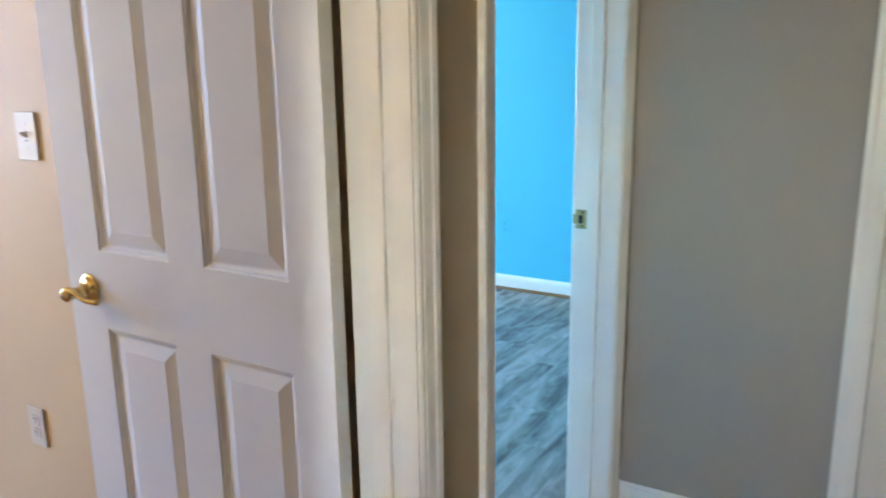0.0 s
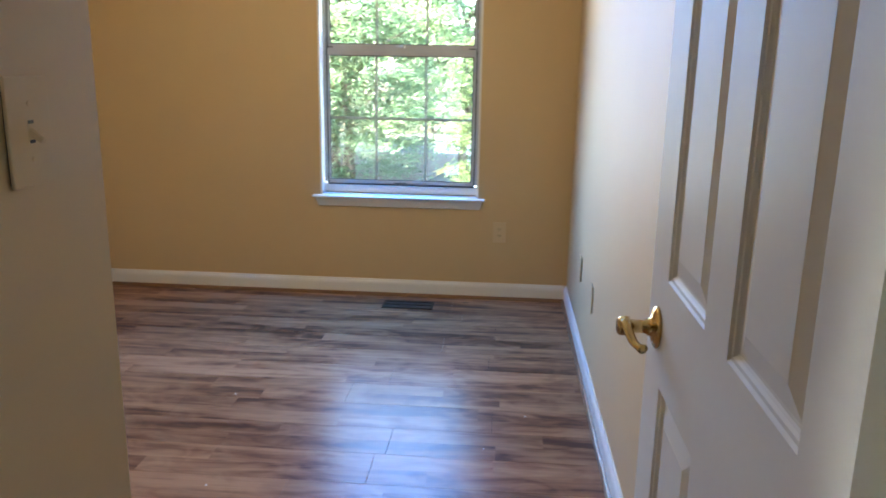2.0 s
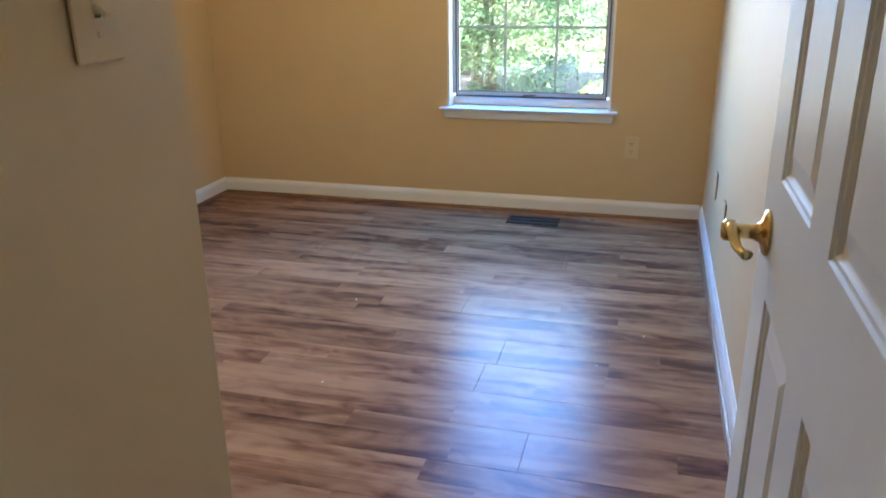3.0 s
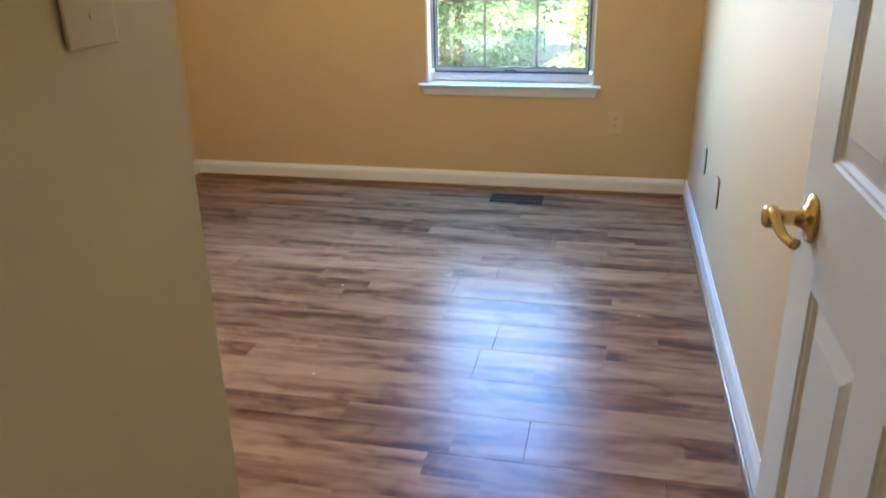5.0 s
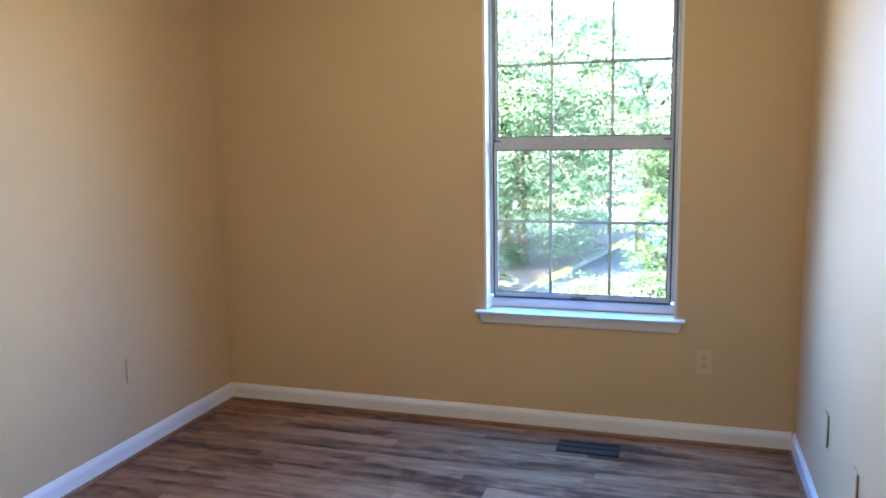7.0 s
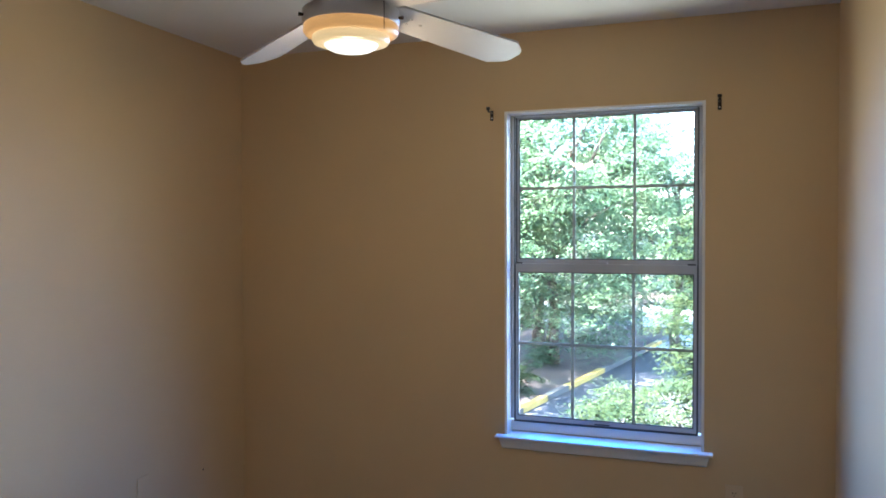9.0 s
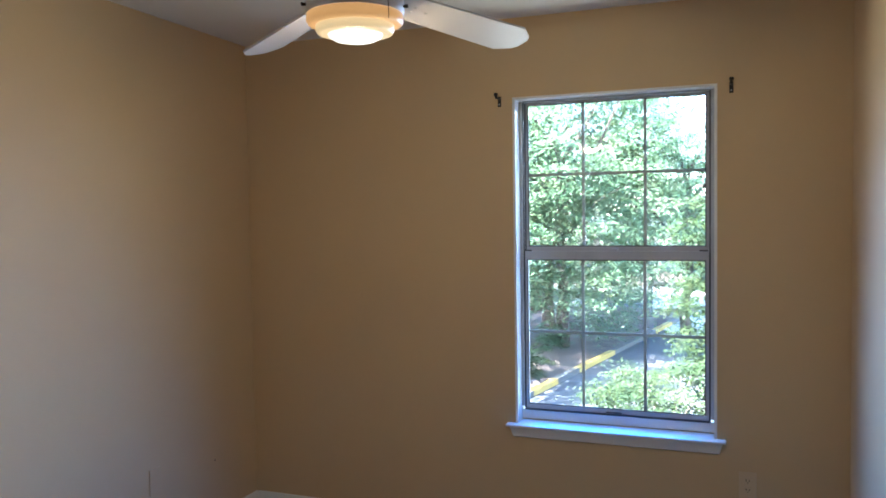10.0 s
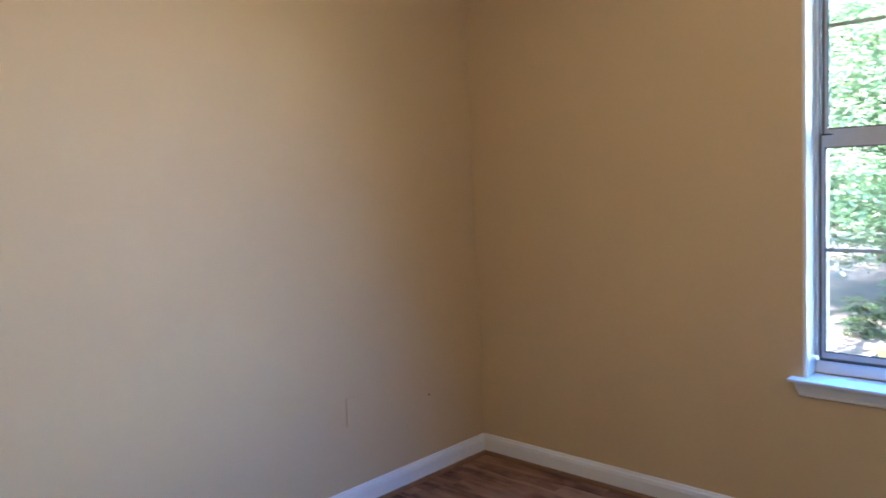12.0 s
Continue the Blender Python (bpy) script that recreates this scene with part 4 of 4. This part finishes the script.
def tree(name, x, y, height, base_z, crown_r, crown_z, crown_h, material, seed, clumps, per, leaf, spread, label, limbs=9, trunk_r=0.16):
    rng = np.random.default_rng(seed)
    t = thing(name, (x, y, base_z), label, "tree" if name != "shrub" else "shrub")
    pts = [(x + 0.15 * math.sin(i * 1.3 + seed), y + 0.12 * math.cos(i * 1.7 + seed), base_z + height * 0.72 * i / 7) for i in range(8)]
    pts[0] = (x, y, base_z)
    part("trunk", tube(pts, [trunk_r * (1.25 if i == 0 else 1 - 0.11 * i) for i in range(8)], 10), BARK, t, "rough brown trunk", True)
    cs = []
    for k in range(limbs):
        u = (k + 0.5) / limbs
        a = k * 2.4 + seed
        z0 = base_z + height * 0.30 + height * 0.40 * u
        rr = crown_r * (0.55 + 0.35 * rng.random()) * (1 - 0.35 * u)
        tip = (x + rr * math.cos(a), y + rr * math.sin(a), z0 + crown_h * (0.10 + 0.25 * rng.random()))
        midp = (x + rr * 0.5 * math.cos(a + 0.15), y + rr * 0.5 * math.sin(a + 0.15), z0 + crown_h * 0.14)
        part("limb", tube([(x, y, z0), midp, tip], [trunk_r * 0.42, trunk_r * 0.26, trunk_r * 0.08], 7), BARK, t, smooth=True)
    while len(cs) < clumps:
        p = rng.uniform(-1, 1, 3)
        r = math.sqrt(p[0] ** 2 + p[1] ** 2 + 0.62 * p[2] ** 4)
        lump = 0.78 + 0.30 * noise.noise(Vector((p[0] * 1.7 + seed * 3.1, p[1] * 1.7, p[2] * 1.7)))
        if r > lump or r < 0.30:
            continue
        if noise.noise(Vector((p[0] * 3.1 + seed, p[1] * 3.1 + 7, p[2] * 3.1))) < -0.16:
            continue
        cs.append((x + p[0] * crown_r / 0.9, y + p[1] * crown_r / 0.9, crown_z + p[2] * crown_h / 2 / 0.9))
    v, f = leaves(rng, cs, per, leaf, spread)
    me = bpy.data.meshes.new("crown")
    me.from_pydata((v - np.array([x, y, base_z])).tolist(), [], f)
    me.materials.append(material)
    cr = new("crown", me)
    cr.parent = t
    tagged(cr, label="crown of many small leaves", kind="stuff")
    return t


BED = GROUND + 0.13
# the first three trees are added beside the view to shade bed and lane
tree("tree", -22.3, -10.6, 8.6, BED, 4.4, 2.6, 7.0, LEAF, 43, 170, 42, 0.20, 0.30, "unseen broad leafy tree added to shade the planting bed", 9, 0.22)
tree("tree", -17.0, -6.0, 8.0, GROUND, 2.9, 2.4, 6.4, LEAF, 47, 150, 42, 0.18, 0.28, "leafy tree added to shade the near end of the bed", 9, 0.2)
tree("tree", -28.5, -10.5, 9.6, BED, 4.6, 3.0, 7.6, LEAF, 37, 380, 42, 0.20, 0.30, "unseen broad leafy tree added deep in the bed for its shade", 9, 0.24)
tree("tree", -26.6, -4.3, 9.6, BED, 4.7, 2.4, 9.4, LEAF, 3, 1250, 76, 0.13, 0.32, "tall leafy tree with drooping branches in the bed", 12, 0.24)
tree("tree", -23.4, -6.6, 8.8, BED, 3.5, 2.9, 7.8, LEAF, 5, 560, 76, 0.13, 0.32, "leafy tree with a dark trunk in the bed", 9, 0.20)
tree("tree", -31.0, -0.4, 9.0, GROUND, 3.6, 2.2, 7.4, LEAF, 8, 500, 80, 0.15, 0.33, "spreading green tree beyond the car park lane", 9, 0.2)
tree("tree", -30.8, -5.7, 13.0, BED, 5.0, 5.4, 8.6, LEAF, 53, 1250, 64, 0.145, 0.34, "tall pale green tree behind the nearer ones", 9, 0.24)
tree("tree", -36.0, -7.5, 10.0, BED, 5.0, 3.2, 8.0, LEAF3, 11, 320, 42, 0.26, 0.38, "tall dark green tree far behind the bed, shade put into its leaf colour", 9, 0.26)
tree("tree", -47.5, -1.0, 9.0, GROUND, 4.6, 1.9, 6.6, LEAF3, 13, 300, 42, 0.28, 0.38, "dark green tree at the far side of the lane, shade put into its leaf colour", 9, 0.26)
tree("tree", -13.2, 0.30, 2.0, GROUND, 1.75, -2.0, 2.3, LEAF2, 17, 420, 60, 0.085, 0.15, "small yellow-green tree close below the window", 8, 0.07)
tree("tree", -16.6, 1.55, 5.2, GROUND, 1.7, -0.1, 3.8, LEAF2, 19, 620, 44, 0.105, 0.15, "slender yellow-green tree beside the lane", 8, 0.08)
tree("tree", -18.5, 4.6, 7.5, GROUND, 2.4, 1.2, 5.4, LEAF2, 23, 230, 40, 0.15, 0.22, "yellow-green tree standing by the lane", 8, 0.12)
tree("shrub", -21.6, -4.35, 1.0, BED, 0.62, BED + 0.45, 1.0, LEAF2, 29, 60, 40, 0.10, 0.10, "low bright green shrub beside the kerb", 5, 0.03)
tree("shrub", -26.0, -4.6, 1.0, BED, 0.55, BED + 0.45, 1.0, LEAF, 31, 50, 40, 0.10, 0.10, "low green shrub at the foot of a tree", 5, 0.03)

# hedges across the far side
for hy0, hy1, hx in ((-24.0, -4.2, -44.5), (-0.4, 12.0, -45.5)):
    hr = np.random.default_rng(int(100 + hy1))
    hv, hf = leaves(hr, [(hx + hr.normal(0, 0.7), hr.uniform(hy0, hy1), GROUND + hr.uniform(0.1, 2.6)) for k in range(300)], 30, 0.28, 0.35)
    hm = bpy.data.meshes.new("hedge")
    hm.from_pydata((hv - np.array([hx, (hy0 + hy1) / 2, GROUND])).tolist(), [], hf)
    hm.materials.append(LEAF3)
    ho = new("hedge", hm)
    ho.location = (hx, (hy0 + hy1) / 2, GROUND)
    tagged(ho, "loose green hedge across the far side of the car park, coloured dark as in shade", "hedge")

# far woods
rng = np.random.default_rng(41)
cs = []
for k in range(900):
    yy = rng.uniform(-60, 55)
    top = 5.0 + 3.0 * noise.noise(Vector((yy * 0.12, 3.3, 0)))
    cs.append((-62 + rng.normal(0, 3.0), yy, rng.uniform(GROUND, top)))
v, f = leaves(rng, cs, 24, 0.75, 1.1)
me = bpy.data.meshes.new("far_woods")
me.from_pydata(v.tolist(), [], f)
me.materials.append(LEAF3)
tagged(new("far_woods", me), "green band of woods far beyond the car park", "woods", kind="stuff")

pole = thing("lamp_pole", (-34.9, -2.05, GROUND), "slim dark metal pole beside the lane", "pole")
part("post", turned([(0.07, 0), (0.05, 0.3), (0.045, 3.2), (0, 3.2)], (-34.9, -2.05, GROUND + 0.10), n=12), POLE, pole, smooth=True)
part("footing", turned([(0.16, 0), (0.16, 0.12), (0, 0.12)], (-34.9, -2.05, GROUND), n=14), SIDING, pole)

# ---- floors: slab, then each plank ----
slab = setting("floor", boxes((XO, XH + 0.12, YH - 0.12, YF + 0.12, -0.20, -0.0095)), UNDER, "floor slab under the laminate boards", "floor")


def plank(parent, material, x0, x1, y0, y1):
    c = 0.0003
    bm = bmesh.new()
    g = 0.0006
    x0, x1, y0, y1 = x0 + g, x1 - g, y0 + g, y1 - g
    lo = [bm.verts.new(p) for p in ((x0, y0, -0.008), (x1, y0, -0.008), (x1, y1, -0.008), (x0, y1, -0.008))]
    md = [bm.verts.new(p) for p in ((x0, y0, -c), (x1, y0, -c), (x1, y1, -c), (x0, y1, -c))]
    hi = [bm.verts.new(p) for p in ((x0 + c, y0 + c, 0), (x1 - c, y0 + c, 0), (x1 - c, y1 - c, 0), (x0 + c, y1 - c, 0))]
    bm.faces.new(hi)
    bm.faces.new(lo[::-1])
    for p, q in ((lo, md), (md, hi)):
        for i in range(4):
            bm.faces.new((p[i], p[(i + 1) % 4], q[(i + 1) % 4], q[i]))
    me = bpy.data.meshes.new("plank")
    bm.to_mesh(me)
    bm.free()
    me.materials.append(material)
    ob = new("plank", me)
    ob.parent = parent


def boards(name, material, x0, x1, y0, y1, label, joints, seed, edge=-1.626, pitch=0.1935, length=1.215, cut=None):
    """Courses of laminate along y; joints fixes the end joints of some courses."""
    fl = tagged(mesh_object(name, boxes((x0, x1, y0, y1, -0.0092, -0.0085)), UNDER), label, "floor", kind="structure")
    r = random.Random(seed)
    k0 = math.floor((x0 - edge) / pitch)
    k = k0
    while edge + k * pitch < x1 - 0.003:
        a, b = max(x0, edge + k * pitch), min(x1, edge + (k + 1) * pitch)
        lo, hi = (y0, y1) if cut is None else cut((a + b) / 2)
        j = joints.get(k, r.uniform(0, length))
        j -= math.ceil((j - lo) / length) * length
        while j < hi:
            s, e = max(lo, j), min(hi, j + length)
            if e - s > 0.004 and b - a > 0.004:
                plank(fl, material, a, b, s, e)
            j += length
        k += 1


boards("floor_bedroom", FLOOR, XW, XA, YL, YR, "brown streaked laminate floor of the bedroom", {-3: 0.753, -1: 0.962, -7: 0.712, 0: 1.32, -2: 1.72}, 5, cut=lambda x: (YL, YR) if x < XC else (YS, YR))
boards("floor_hall", FLOOR, XA, XH, YH, YE, "brown streaked laminate floor of the hall", {}, 6)
boards("floor_blue_room", FLOOR2, XW, XA, 1.652, YF, "grey streaked laminate floor of the blue room", {}, 7)
